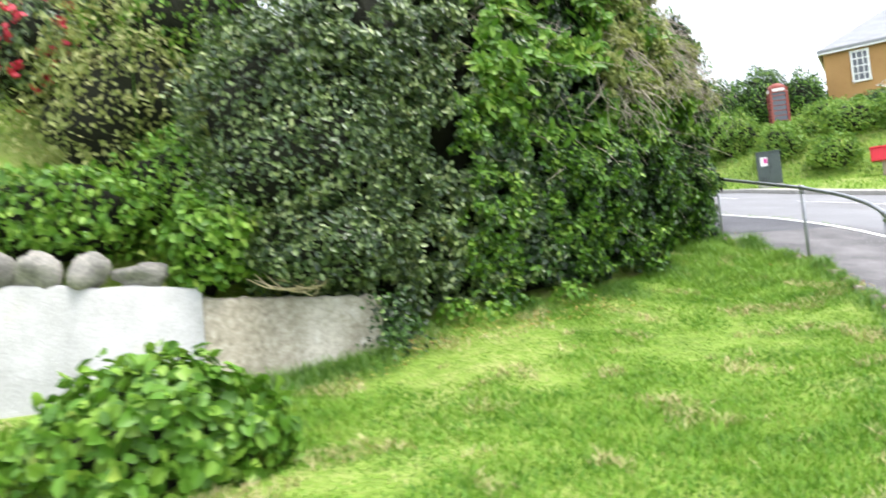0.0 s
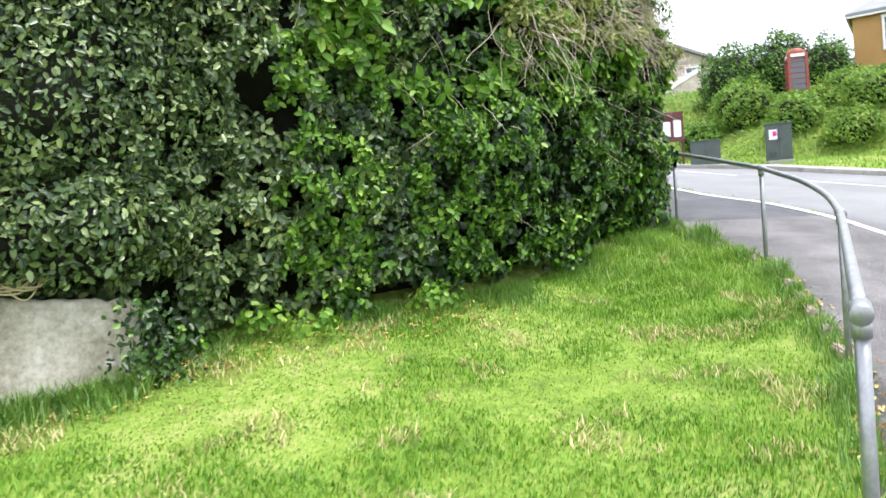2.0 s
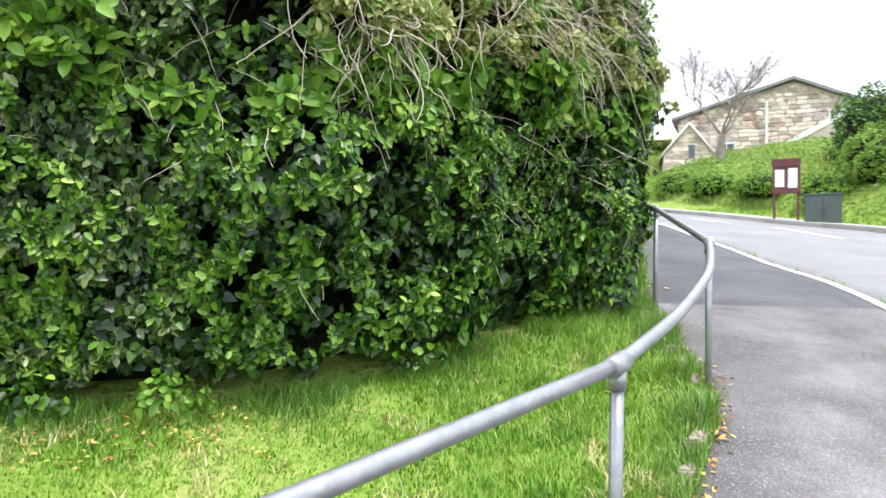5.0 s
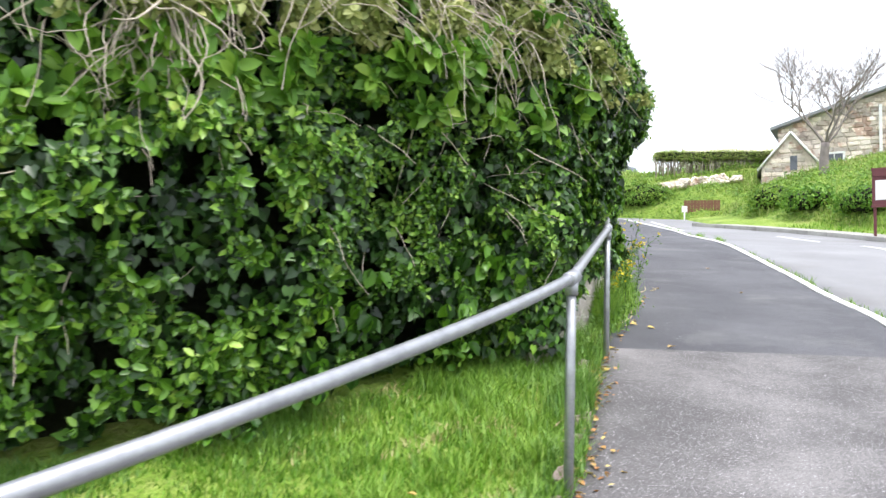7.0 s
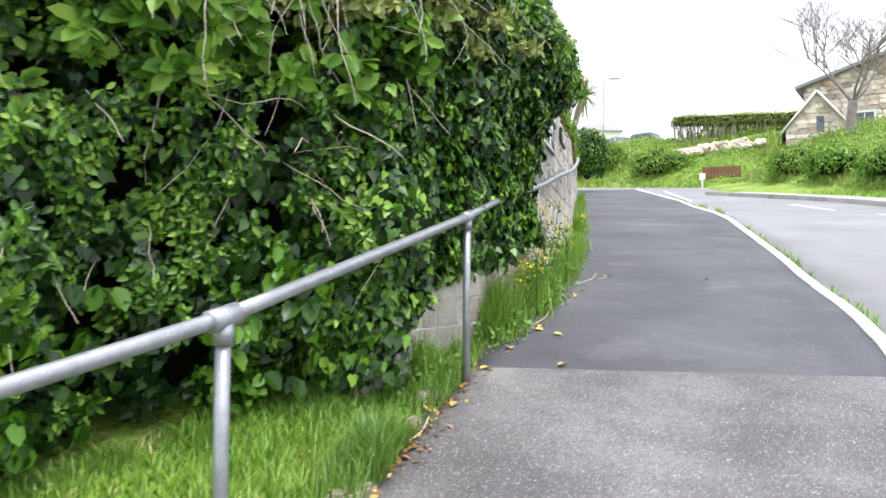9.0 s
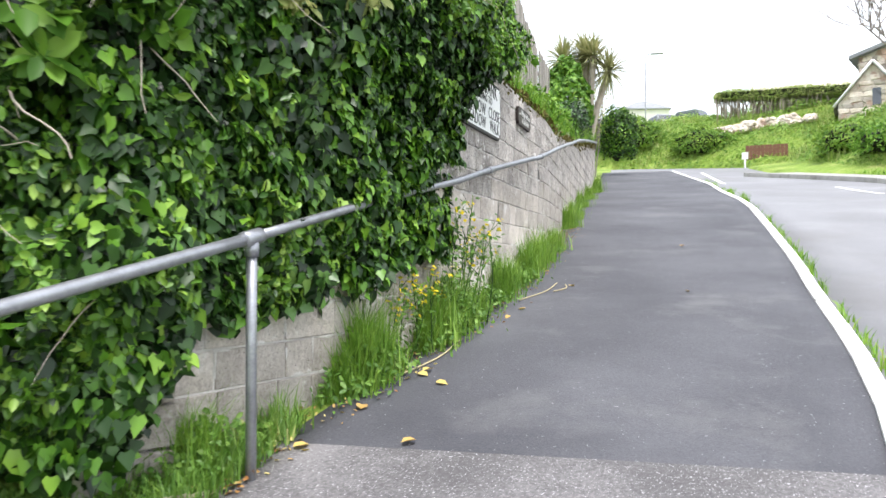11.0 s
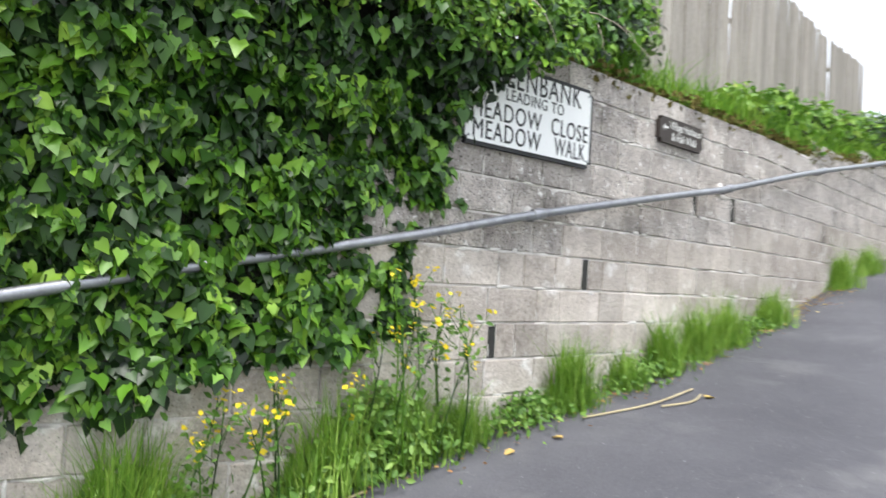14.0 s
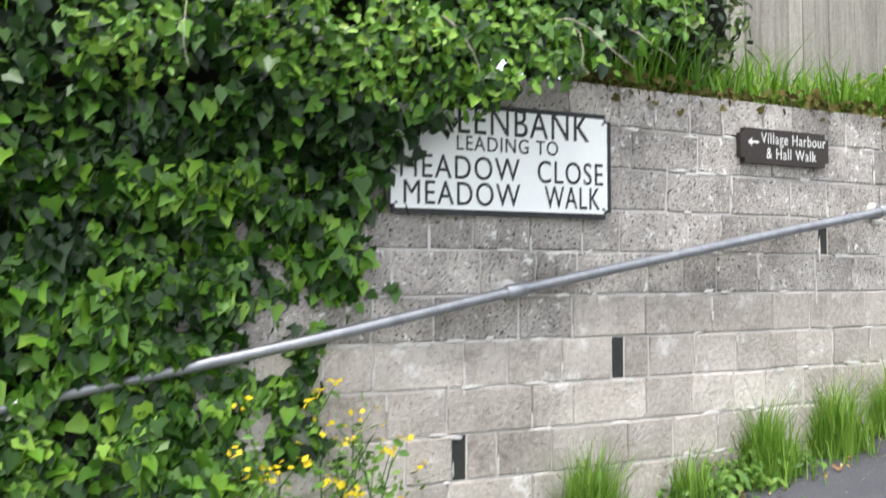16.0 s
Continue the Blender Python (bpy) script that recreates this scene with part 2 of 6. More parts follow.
L_GRASS = leafy("grass_blade", [(0.0, (0.045, 0.12, 0.014)), (0.4, (0.135, 0.30, 0.026)), (0.72, (0.235, 0.40, 0.046)), (0.9, (0.36, 0.43, 0.10)), (1.0, (0.54, 0.46, 0.25))], 0.5, 0.32, 0.75, 0.3)
L_LUSH = leafy("lush_grass_blade", [(0.0, (0.05, 0.13, 0.02)), (0.5, (0.13, 0.27, 0.04)), (0.9, (0.25, 0.40, 0.08)), (1.0, (0.5, 0.46, 0.18))], 0.45, 0.3)
L_TUFT = leafy("fresh_tuft_blade", [(0.0, (0.08, 0.19, 0.02)), (0.5, (0.20, 0.37, 0.045)), (0.9, (0.34, 0.50, 0.09)), (1.0, (0.55, 0.50, 0.2))], 0.5, 0.35)
L_STRAW = leafy("straw_blade", [(0.0, (0.30, 0.27, 0.10)), (0.6, (0.52, 0.45, 0.22)), (1.0, (0.66, 0.58, 0.34))], 0.7, 0.2)
L_BANK = leafy("bank_leaf", [(0.0, (0.06, 0.14, 0.02)), (0.5, (0.16, 0.30, 0.035)), (0.85, (0.30, 0.42, 0.06)), (1.0, (0.42, 0.42, 0.17))], 0.6, 0.25, 0.8)
L_BANKGRASS = leafy("seeding_grass_blade", [(0.0, (0.12, 0.22, 0.03)), (0.5, (0.27, 0.37, 0.07)), (1.0, (0.52, 0.48, 0.24))], 0.6, 0.3, 0.8)
L_PALM = leafy("palm_blade", [(0.0, (0.18, 0.20, 0.08)), (0.6, (0.34, 0.34, 0.16)), (1.0, (0.5, 0.45, 0.26))], 0.6, 0.2)
L_YELLOW = leafy("yellow_petal", [(0.0, (0.80, 0.58, 0.01)), (1.0, (0.88, 0.72, 0.03))], 0.6, 0.3)
L_RED = leafy("red_petal", [(0.0, (0.42, 0.012, 0.03)), (1.0, (0.6, 0.03, 0.07))], 0.5, 0.1)
L_FALLEN = leafy("fallen_leaf", [(0.0, (0.20, 0.09, 0.035)), (0.35, (0.42, 0.20, 0.07)), (0.65, (0.58, 0.44, 0.13)), (1.0, (0.72, 0.62, 0.26))], 0.7, 0.1)

# ---- shape helpers ----
rng = np.random.default_rng(7)


def thing(name, label, category, at=(0, 0, 0), turn=0.0, group="", kind=""):
    e = new(name)
    e.matrix_world = pose(*at, 0, 0, turn)
    return tagged(e, label, category, group, kind)


def mesh_object(name, data, material, parent=None, label=""):
    ob = new(name, data)
    if material:
        data.materials.append(material)
    if parent:
        ob.parent = parent
    if label:
        ob["label"] = label
    return ob


def part(name, bm, material, parent=None, label="", smooth=False):
    me = bpy.data.meshes.new(name)
    bm.to_mesh(me)
    bm.free()
    if smooth:
        me.shade_smooth()
    return mesh_object(name, me, material, parent, label)


def raw(name, verts, faces, material, parent=None, label="", smooth=False):
    me = bpy.data.meshes.new(name)
    me.from_pydata([tuple(v) for v in verts], [], [tuple(f) for f in faces])
    me.validate()
    if smooth:
        me.shade_smooth()
    return mesh_object(name, me, material, parent, label)


def bulk(name, verts, faces, material, parent=None, label="", smooth=False):
    """A mesh from big arrays: verts (n, 3), faces a list of (m, k) index arrays."""
    me = bpy.data.meshes.new(name)
    me.vertices.add(len(verts))
    me.vertices.foreach_set("co", np.ascontiguousarray(verts, dtype=np.float32).ravel())
    loops = np.concatenate([f.ravel() for f in faces])
    counts = np.concatenate([np.full(len(f), f.shape[1]) for f in faces])
    me.loops.add(len(loops))
    me.loops.foreach_set("vertex_index", loops.astype(np.int32))
    me.polygons.add(len(counts))
    me.polygons.foreach_set("loop_start", (np.cumsum(counts) - counts).astype(np.int32))
    me.update(calc_edges=True)
    if smooth:
        me.shade_smooth()
    return mesh_object(name, me, material, parent, label)


def add_box(bm, centre, size, turn=0.0, bevel=0.0, tilt=0.0):
    m = pose(*centre, tilt, 0, turn) @ Matrix.Diagonal((*size, 1))
    got = bmesh.ops.create_cube(bm, size=1, matrix=m)
    if bevel:
        edges = list({e for v in got["verts"] for e in v.link_edges})
        bmesh.ops.bevel(bm, geom=edges, offset=bevel, segments=2, affect="EDGES", profile=0.6)
    return bm


def box_part(name, centre, size, material, parent, label="", turn=0.0, bevel=0.01):
    return part(name, add_box(bmesh.new(), centre, size, turn, bevel), material, parent, label)


def tube_arrays(pts, radii, seg=8):
    pts = np.asarray(pts, float)
    radii = np.broadcast_to(np.asarray(radii, float), (len(pts),))
    tan = np.gradient(pts, axis=0)
    tan /= np.linalg.norm(tan, axis=1)[:, None] + 1e-9
    ref = np.where(np.abs(tan[:, 2:3]) > 0.9, [[1.0, 0, 0]], [[0, 0, 1.0]])
    a = np.cross(tan, ref)
    a /= np.linalg.norm(a, axis=1)[:, None] + 1e-9
    b = np.cross(tan, a)
    ang = np.arange(seg) * 2 * math.pi / seg
    ring = pts[:, None] + radii[:, None, None] * (np.cos(ang)[None, :, None] * a[:, None] + np.sin(ang)[None, :, None] * b[:, None])
    idx = np.arange(len(pts) * seg).reshape(len(pts), seg)
    nxt = np.roll(idx, -1, 1)
    quads = np.stack([idx[:-1], nxt[:-1], nxt[1:], idx[1:]], -1).reshape(-1, 4)
    return ring.reshape(-1, 3), quads, [tuple(idx[0][::-1]), tuple(idx[-1])]


def tube(name, pts, r, material, parent=None, label="", seg=12):
    v, q, caps = tube_arrays(pts, r, seg)
    return raw(name, v, [tuple(f) for f in q] + caps, material, parent, label, True)


def many_tubes(name, lines, material, parent=None, label="", seg=5):
    vs, fs, n = [], [], 0
    for pts, r in lines:
        v, q, _ = tube_arrays(pts, r, seg)
        vs.append(v)
        fs.append(q + n)
        n += len(v)
    return bulk(name, np.concatenate(vs), [np.concatenate(fs)], material, parent, label, True)


OVAL = (np.array([(0, 0, 0), (1, 0, -0.1), (0.3, 0.25, 0.07), (0.72, 0.22, 0.04), (0.3, -0.25, 0.07), (0.72, -0.22, 0.04)]), np.array([(0, 2, 3, 1), (0, 1, 5, 4)]))
BROAD = (np.array([(0, 0, 0), (1, 0, -0.15), (0.25, 0.34, 0.10), (0.7, 0.3, 0.05), (0.25, -0.34, 0.10), (0.7, -0.3, 0.05)]), np.array([(0, 2, 3, 1), (0, 1, 5, 4)]))
IVY = (np.array([(0, 0, 0), (1, 0, -0.16), (-0.14, 0.26, 0.05), (0.16, 0.47, -0.02), (0.50, 0.30, 0.05), (-0.14, -0.26, 0.05), (0.16, -0.47, -0.02), (0.50, -0.30, 0.05)]), np.array([(0, 2, 3, 4, 1), (0, 1, 7, 6, 5)]))
PETAL = (np.array([(-0.5, -0.5, 0), (0.5, -0.5, 0.1), (0.5, 0.5, 0), (-0.5, 0.5, 0.1)]), np.array([(0, 1, 2, 3)]))


def unit(v):
    return v / (np.linalg.norm(v, axis=-1, keepdims=True) + 1e-9)


def leaf_cloud(name, places, normals, size, shape, material, parent=None, label="", spread=0.6, hang=0.5):
    """Leaves at places, facing about along normals, their tips drawn down by hang."""
    n = len(places)
    nz = unit(np.asarray(normals) + rng.normal(0, spread, (n, 3)))
    d = rng.normal(0, 1, (n, 3)) + np.array([0, 0, -2.0 * hang])
    d = unit(d - (d * nz).sum(1, keepdims=True) * nz)
    w = np.cross(nz, d)
    s = (np.asarray(size) * rng.uniform(0.65, 1.3, n))[:, None, None]
    tv, tf = shape
    k = len(tv)
    v = places[:, None] + s * (tv[None, :, 0:1] * d[:, None] + tv[None, :, 1:2] * w[:, None] + tv[None, :, 2:3] * nz[:, None])
    f = (np.arange(n)[:, None, None] * k + tf[None]).reshape(-1, tf.shape[1])
    return bulk(name, v.reshape(-1, 3), [f], material, parent, label)


def blades(name, places, height, material, parent=None, label="", width=0.006, lean=0.5):
    """Grass blades: tapered, bent strips."""
    n = len(places)
    h = np.asarray(height) * rng.uniform(0.55, 1.25, n)
    az = rng.uniform(0, 2 * math.pi, n)
    d = np.stack([np.cos(az), np.sin(az), 0 * az], 1)
    w = np.stack([-np.sin(az), np.cos(az), 0 * az], 1) * (width * rng.uniform(0.7, 1.4, n))[:, None]
    bend = (lean * rng.uniform(0.1, 1.2, n) * h)[:, None] * d
    up = np.array([0, 0, 1.0])[None] * h[:, None]
    v = np.stack([places - w, places + w, places + 0.55 * up + 0.3 * bend - 0.75 * w, places + 0.55 * up + 0.3 * bend + 0.75 * w, places + 0.93 * up + bend], 1)
    b = np.arange(n)[:, None] * 5
    return bulk(name, v.reshape(-1, 3), [b + np.array([[0, 1, 3, 2]]), b + np.array([[2, 3, 4]])], material, parent, label)


def words(text, size, centre, base, width, z, material, parent, depth=0.0015, weight=0.0):
    """One mesh a letter, the line set to the given width, its baseline at base."""
    c = bpy.data.curves.new("lettering", "FONT")
    c.body, c.size, c.extrude, c.offset, c.align_x, c.space_character, c.resolution_u = text, size, depth, weight, "CENTER", 1.12, 5
    t = bpy.data.objects.new("lettering", c)
    scene.collection.objects.link(t)
    me = bpy.data.meshes.new_from_object(t.evaluated_get(bpy.context.evaluated_depsgraph_get()))
    bpy.data.objects.remove(t)
    bm = bmesh.new()
    bm.from_mesh(me)
    bm.verts.ensure_lookup_table()
    lo, hi = min(v.co.x for v in bm.verts), max(v.co.x for v in bm.verts)
    seen, islands = set(), []
    for v in bm.verts:
        if v in seen:
            continue
        stack, got = [v], []
        seen.add(v)
        while stack:
            q = stack.pop()
            got.append(q)
            for e in q.link_edges:
                o = e.other_vert(q)
                if o not in seen:
                    seen.add(o)
                    stack.append(o)
        islands.append([min(q.co.x for q in got), max(q.co.x for q in got), set(got)])
    islands.sort(key=lambda g: g[0])
    letters = []
    for g in islands:
        if letters and g[0] < letters[-1][1] - 0.25 * (g[1] - g[0]):
            letters[-1][1] = max(letters[-1][1], g[1])
            letters[-1][2] |= g[2]
        else:
            letters.append(g)
    k = width / (hi - lo)
    for a, b, group in letters:
        lb = bmesh.new()
        new_of = {}
        mid = (a + b) / 2
        for v in group:
            new_of[v] = lb.verts.new(((v.co.x - mid) * k, v.co.y, v.co.z))
        for f in bm.faces:
            if f.verts[0] in group:
                lb.faces.new([new_of[v] for v in f.verts])
        ob = part("letter", lb, material, parent)
        ob.matrix_local = Matrix.Translation((centre + (mid - (lo + hi) / 2) * k, base, z))
    bm.free()


def fbm(x, y, s=1.0, seed=0.0):
    return np.array([noise.fractal(Vector((a * s, b * s, seed)), 1.0, 2.0, 3) for a, b in zip(np.ravel(x), np.ravel(y))]).reshape(np.shape(x))


# ---- the lie of the land ----
HILL = np.array([(-60, -6), (-10, -1.75), (-4.8, -1.3), (-0.42, -0.72), (2.07, -0.29), (5, 0.36), (7.58, 0.88), (10, 1.32), (12.1, 1.62), (20, 3.05), (24, 3.6), (39, 5.95), (60, 9), (400, 20)])
EDGE = np.array([(-14, -13.7), (-8, -7.2), (-2.35, -0.42), (-0.28, 2.1), (0.9, 4.3), (1.2, 5.1), (1.42, 6.9), (1.55, 7.6), (1.6, 8.1), (1.78, 9.1), (1.95, 9.9), (2.14, 11.45), (2.29, 13), (2.42, 14.2), (2.54, 19.15), (2.76, 25.5), (2.8, 38)])
KERB = np.array([(40, -14), (14, -3), (8, 0), (5, 1.6), (3.6, 2.6), (3.1, 3.2), (3.0, 3.7), (3.25, 4.5), (3.8, 5.75), (4.14, 6.75), (4.44, 8), (4.65, 9), (4.78, 10), (4.96, 11.5), (5.2, 13.5), (5.42, 16), (5.62, 18.6), (5.92, 27), (5.6, 37)])
FAR_KERB = np.array([(60, -14), (24, 3), (18, 8), (14.6, 13), (12.8, 16.5), (11.8, 19.5), (11.1, 22), (10.8, 25), (9.9, 28), (8.6, 30.5), (7.6, 32.3)])
BANK = np.array([(70, -14), (28, 3), (24, 8), (21, 13), (18.8, 16.5), (17.4, 18.8), (15.2, 20.6), (14.0, 22), (12.8, 25), (12.2, 28.5), (10.9, 32.5), (10.3, 39.5), (10.3, 400)])
FAR_BANK = np.array([(-60, 60), (-5, 47), (3.4, 43.6), (7.4, 41.1), (10, 39.5), (60, 39.5)])


def along(line, y):
    return np.interp(y, line[:, 1], line[:, 0])


def hill(y):
    return np.interp(y, HILL[:, 0], HILL[:, 1])


def path_height(x, y):
    d = np.clip((along(EDGE, y) - x) * 0.7 / 1.2, 0, 1) * np.clip((7 - y) / 2, 0, 1)
    return hill(y) - 0.28 * d - 0.25 * np.clip((-4.2 - x) / 2.2, 0, 1) * np.clip((y - 0.5) / 3, 0, 1)


# Line of the retaining wall, seen from above; a runs along it, o outwards, a = 0 near its start
WALL = np.array([(0.4, 7.6), (1.12, 7.35), (1.45, 8.33), (1.723, 9.14), (1.904, 9.91), (2.104, 11.45), (2.248, 12.99), (2.375, 14.17), (2.50, 19.15), (2.72, 25.5)])
WSCALE = 0.906  # wall units to metres
WLEN = np.concatenate([[0], np.cumsum(np.linalg.norm(np.diff(WALL, axis=0), axis=1))]) / WSCALE
WLEN -= WLEN[2] + 0.16


def wz(z):
    """Height in wall units to metres."""
    return 2.63 + WSCALE * (z - 2.659)


def wall_at(a, o=0.0):
    a = np.asarray(a, float)
    x, y = np.interp(a, WLEN, WALL[:, 0]), np.interp(a, WLEN, WALL[:, 1])
    x2, y2 = np.interp(a + 0.15, WLEN, WALL[:, 0]), np.interp(a + 0.15, WLEN, WALL[:, 1])
    x1, y1 = np.interp(a - 0.15, WLEN, WALL[:, 0]), np.interp(a - 0.15, WLEN, WALL[:, 1])
    dx, dy = x2 - x1, y2 - y1
    q = np.hypot(dx, dy) + 1e-9
    return x + o * dy / q, y - o * dx / q, np.arctan2(dy, dx)


def wall_top(a):
    return wz(np.interp(a, [-2, 3.2, 7.7, 12.7, 19], [3.85, 3.86, 3.9, 4.45, 5.4]))


# Foot of the big hedge
HEDGE = np.array([(-6.4, 5.0), (-6.0, 4.45), (-5.4, 4.45), (-4.5, 4.95), (-3.3, 5.15), (-1.8, 5.4), (-0.4, 6.3), (0.35, 7.1), (0.85, 7.25), (1.15, 7.55), (1.45, 8.4)])
HLEN = np.concatenate([[0], np.cumsum(np.linalg.norm(np.diff(HEDGE, axis=0), axis=1))])


def land(x, y):
    """Height of the ground sheet."""
    x, y = np.asarray(x, float), np.asarray(y, float)
    z = path_height(x, y)
    paved = (x > along(EDGE, y) + 0.3) & (y < 45)
    z = np.where(paved, z - 0.3, z)
    d = np.maximum((x - along(BANK, y)) * 0.8, (y - np.interp(x, FAR_BANK[:, 0], FAR_BANK[:, 1])) * 0.85)
    grass = (x > along(FAR_KERB, np.minimum(y, 32.3)) + 1.2) & (y < 39)
    z = np.where(grass, z + 0.34 + 0.1 * np.clip(x - along(FAR_KERB, np.minimum(y, 32.3)) - 1.2, 0, 5) * np.clip((along(BANK, y) + 1.5 - x) / 1.5, 0, 1), z)
    z = z + np.interp(x, [10, 13.5], [2.75, 3.6]) * (1 - np.exp(-np.maximum(d, 0) / 3.2))
    hx = np.interp(x, HEDGE[:, 0], HEDGE[:, 1])
    back = np.where(x > 0.5, (along(EDGE, y) - 0.45 - x) / 0.35, (y - hx - 0.6) / 1.5)
    left = (x < along(EDGE, y) - 0.3) & (y > 8.2) | ((y > hx + 0.4) & (x > -6.4) & (x < 0.6))
    rise = np.where(left, np.clip(back, 0, 1), 0.0)
    up = np.where(y > 8.6, np.minimum(wall_top((y - 8.2) * 1.006) - 0.1, 99) - z, 1.5)
    z = z + rise * np.maximum(up, 0)
    garden = np.clip((y - 4.4) / 0.25, 0, 1) * np.clip((-5.9 - x) / 0.3, 0, 1)
    return z + garden * (1.05 + np.clip((y - 4.7) * 0.6, 0, 1.5))

# ---- ground, road, pavement ----
def sheet(name, xs, ys, height, material, label):
    gx, gy = np.meshgrid(xs, ys)
    v = np.stack([gx, gy, height(gx, gy)], -1).reshape(-1, 3)
    idx = np.arange(len(v)).reshape(gx.shape)
    q = np.stack([idx[:-1, :-1], idx[:-1, 1:], idx[1:, 1:], idx[1:, :-1]], -1).reshape(-1, 4)
    ob = bulk(name, v, [q], material, None, label, True)
    return tagged(ob, "", name, "", "structure")


far_out = np.array([-400, -200, -100, -60, -35, -22])
xs = np.concatenate([far_out, np.arange(-14, 34, 0.28), -far_out[::-1] + 14])
ys = np.concatenate([far_out, np.arange(-12, 56, 0.28), np.array([62, 75, 100, 180, 420])])
sheet("ground", xs, ys, lambda x, y: land(x, y) - 0.02, M_BANK, "rough green turf and bank soil of the hillside")


def strip(name, inner, outer, y0, y1, step, cols, lift, material, label, skirt=0.3, height=path_height):
    """A paved band between two lines, with edges that go down into the ground."""
    ys = np.linspace(y0, y1, int((y1 - y0) / step) + 2)
    a, b = inner(ys), outer(ys)
    k = np.linspace(0, 1, cols + 1)
    x = a[:, None] + (b - a)[:, None] * k
    y = np.repeat(ys[:, None], cols + 1, 1)
    z = height(x, y) + lift
    v = np.stack([x, y, z], -1)
    low = np.array([0, 0, -skirt])
    v = np.concatenate([v[:, :1] + low, v, v[:, -1:] + low], 1)
    idx = np.arange(v.shape[0] * v.shape[1]).reshape(v.shape[:2])
    q = np.stack([idx[:-1, :-1], idx[:-1, 1:], idx[1:, 1:], idx[1:, :-1]], -1).reshape(-1, 4)
    return tagged(bulk(name, v.reshape(-1, 3), [q], material), label, name.split("_")[0], "", "structure")


flat_height = lambda x, y: hill(y)
strip("pavement", lambda y: along(EDGE, y), lambda y: along(KERB, y) - 0.06, -13, 7.98, 0.2, 12, 0.0, M_ASPHALT_OLD, "worn coarse grey asphalt pavement with pale chippings", 0.25, flat_height)
strip("pavement_upper", lambda y: along(EDGE, y), lambda y: along(KERB, y) - 0.06, 7.98, 37, 0.2, 12, 0.0, M_ASPHALT, "smooth dark grey asphalt pavement going uphill", 0.25, flat_height)
strip("road", lambda y: along(KERB, y) + 0.06, lambda y: along(FAR_KERB, y) - 0.06, -13, 32, 0.25, 14, -0.06, M_ROAD, "pale grey asphalt road curving uphill", 0.25, flat_height)
strip("road_far", lambda y: np.where(y < 37, along(KERB, y) + 0.06, 1.0 - (y - 37)), lambda y: np.interp(y, [32, 39.5, 41.1, 43.6, 47], [10.4, 10.2, 7.4, 3.4, -5]), 32, 43, 0.25, 14, -0.062, M_ROAD, "pale grey asphalt road at the bend", 0.25, flat_height)
strip("far_pavement", lambda y: along(FAR_KERB, y) + 0.07, lambda y: along(FAR_KERB, y) + 1.35, -13, 31.8, 0.25, 4, 0.06, M_KERB, "pale concrete far footway beside the road", 0.4, flat_height)


def at_arc(line, n_or_step, y0, y1):
    """Points and headings at equal steps along a line between two values of y."""
    ys = np.linspace(y0, y1, 1500)
    x = along(line, ys)
    s = np.concatenate([[0], np.cumsum(np.hypot(np.diff(x), np.diff(ys)))])
    t = np.arange(0, s[-1], n_or_step)
    px, py = np.interp(t, s, x), np.interp(t, s, ys)
    qx, qy = np.interp(t + n_or_step, s, x), np.interp(t + n_or_step, s, ys)
    return px, py, qx, qy


def kerb_run(name, line, y0, y1, lift, material, label, width=0.125, step=0.9, low=0.3, wave=0.0):
    run = thing(name, label, "kerb", kind="structure")
    for i, (x0, y0_, x1, y1_) in enumerate(zip(*at_arc(line, step, y0, y1))):
        d = Vector((x1 - x0, y1_ - y0_, hill(y1_) - hill(y0_)))
        bm = bmesh.new()
        add_box(bm, (0, 0, 0), (d.length - 0.012, width, low), 0, 0.012)
        ob = part("kerb_stone", bm, material, run)
        mid = Vector(((x0 + x1) / 2, (y0_ + y1_) / 2, (hill(y0_) + hill(y1_)) / 2 + lift - low / 2 + wave * (random.random() - 0.5)))
        ob.matrix_local = Matrix.Translation(mid) @ d.to_track_quat("X", "Z").to_matrix().to_4x4()
    return run


kerb_run("kerb_near", KERB, -2, 37, 0.012, M_KERB_WHITE, "white-painted worn concrete kerb along the pavement", 0.115, 0.9, 0.3, 0.012)
kerb_run("kerb_far", FAR_KERB, -6, 32.2, 0.075, M_KERB, "grey concrete kerb on the far side of the road", 0.14, 0.92)


def dash(name, pts, width, lift, label):
    pts = np.array(pts, float)
    t = np.gradient(pts, axis=0)
    t /= np.linalg.norm(t, axis=1)[:, None]
    n = np.stack([-t[:, 1], t[:, 0]], 1) * width / 2
    v = [(*p, hill(p[1]) + lift) for pair in zip(pts - n, pts + n) for p in pair]
    f = [(2 * i, 2 * i + 1, 2 * i + 3, 2 * i + 2) for i in range(len(pts) - 1)]
    return tagged(raw(name, v, f, M_LINE), label, "road marking", "", "structure")


def centre_x(y):
    return (along(KERB, y) + along(FAR_KERB, y)) / 2 + 0.5


for y0, y1 in ((3.5, 5.5), (6.6, 8.1), (9.7, 15.2), (17.5, 20.5), (22.5, 25.5)):
    yy = np.linspace(y0, y1, 12)
    dash("road_marking", np.stack([centre_x(yy), yy], 1), 0.12, -0.05, "white painted centre line on the road")
yy = np.linspace(28, 36, 20)
dash("road_marking", np.stack([6.4 + 0 * yy + (yy - 28) * 0.03, yy], 1), 0.12, -0.05, "white painted edge line by the bend")

# ---- retaining wall of concrete blocks ----
wall = thing("wall_west", "weathered grey concrete block retaining wall with light mortar", "wall", kind="structure")
COURSE, LONG = 0.225, 0.31
SLOTS = [(2.80, 1.775), (3.44, 2.225), (4.82, 2.90), (5.78, 2.85), (6.55, 2.80), (8.3, 2.9), (9.3, 3.1)]


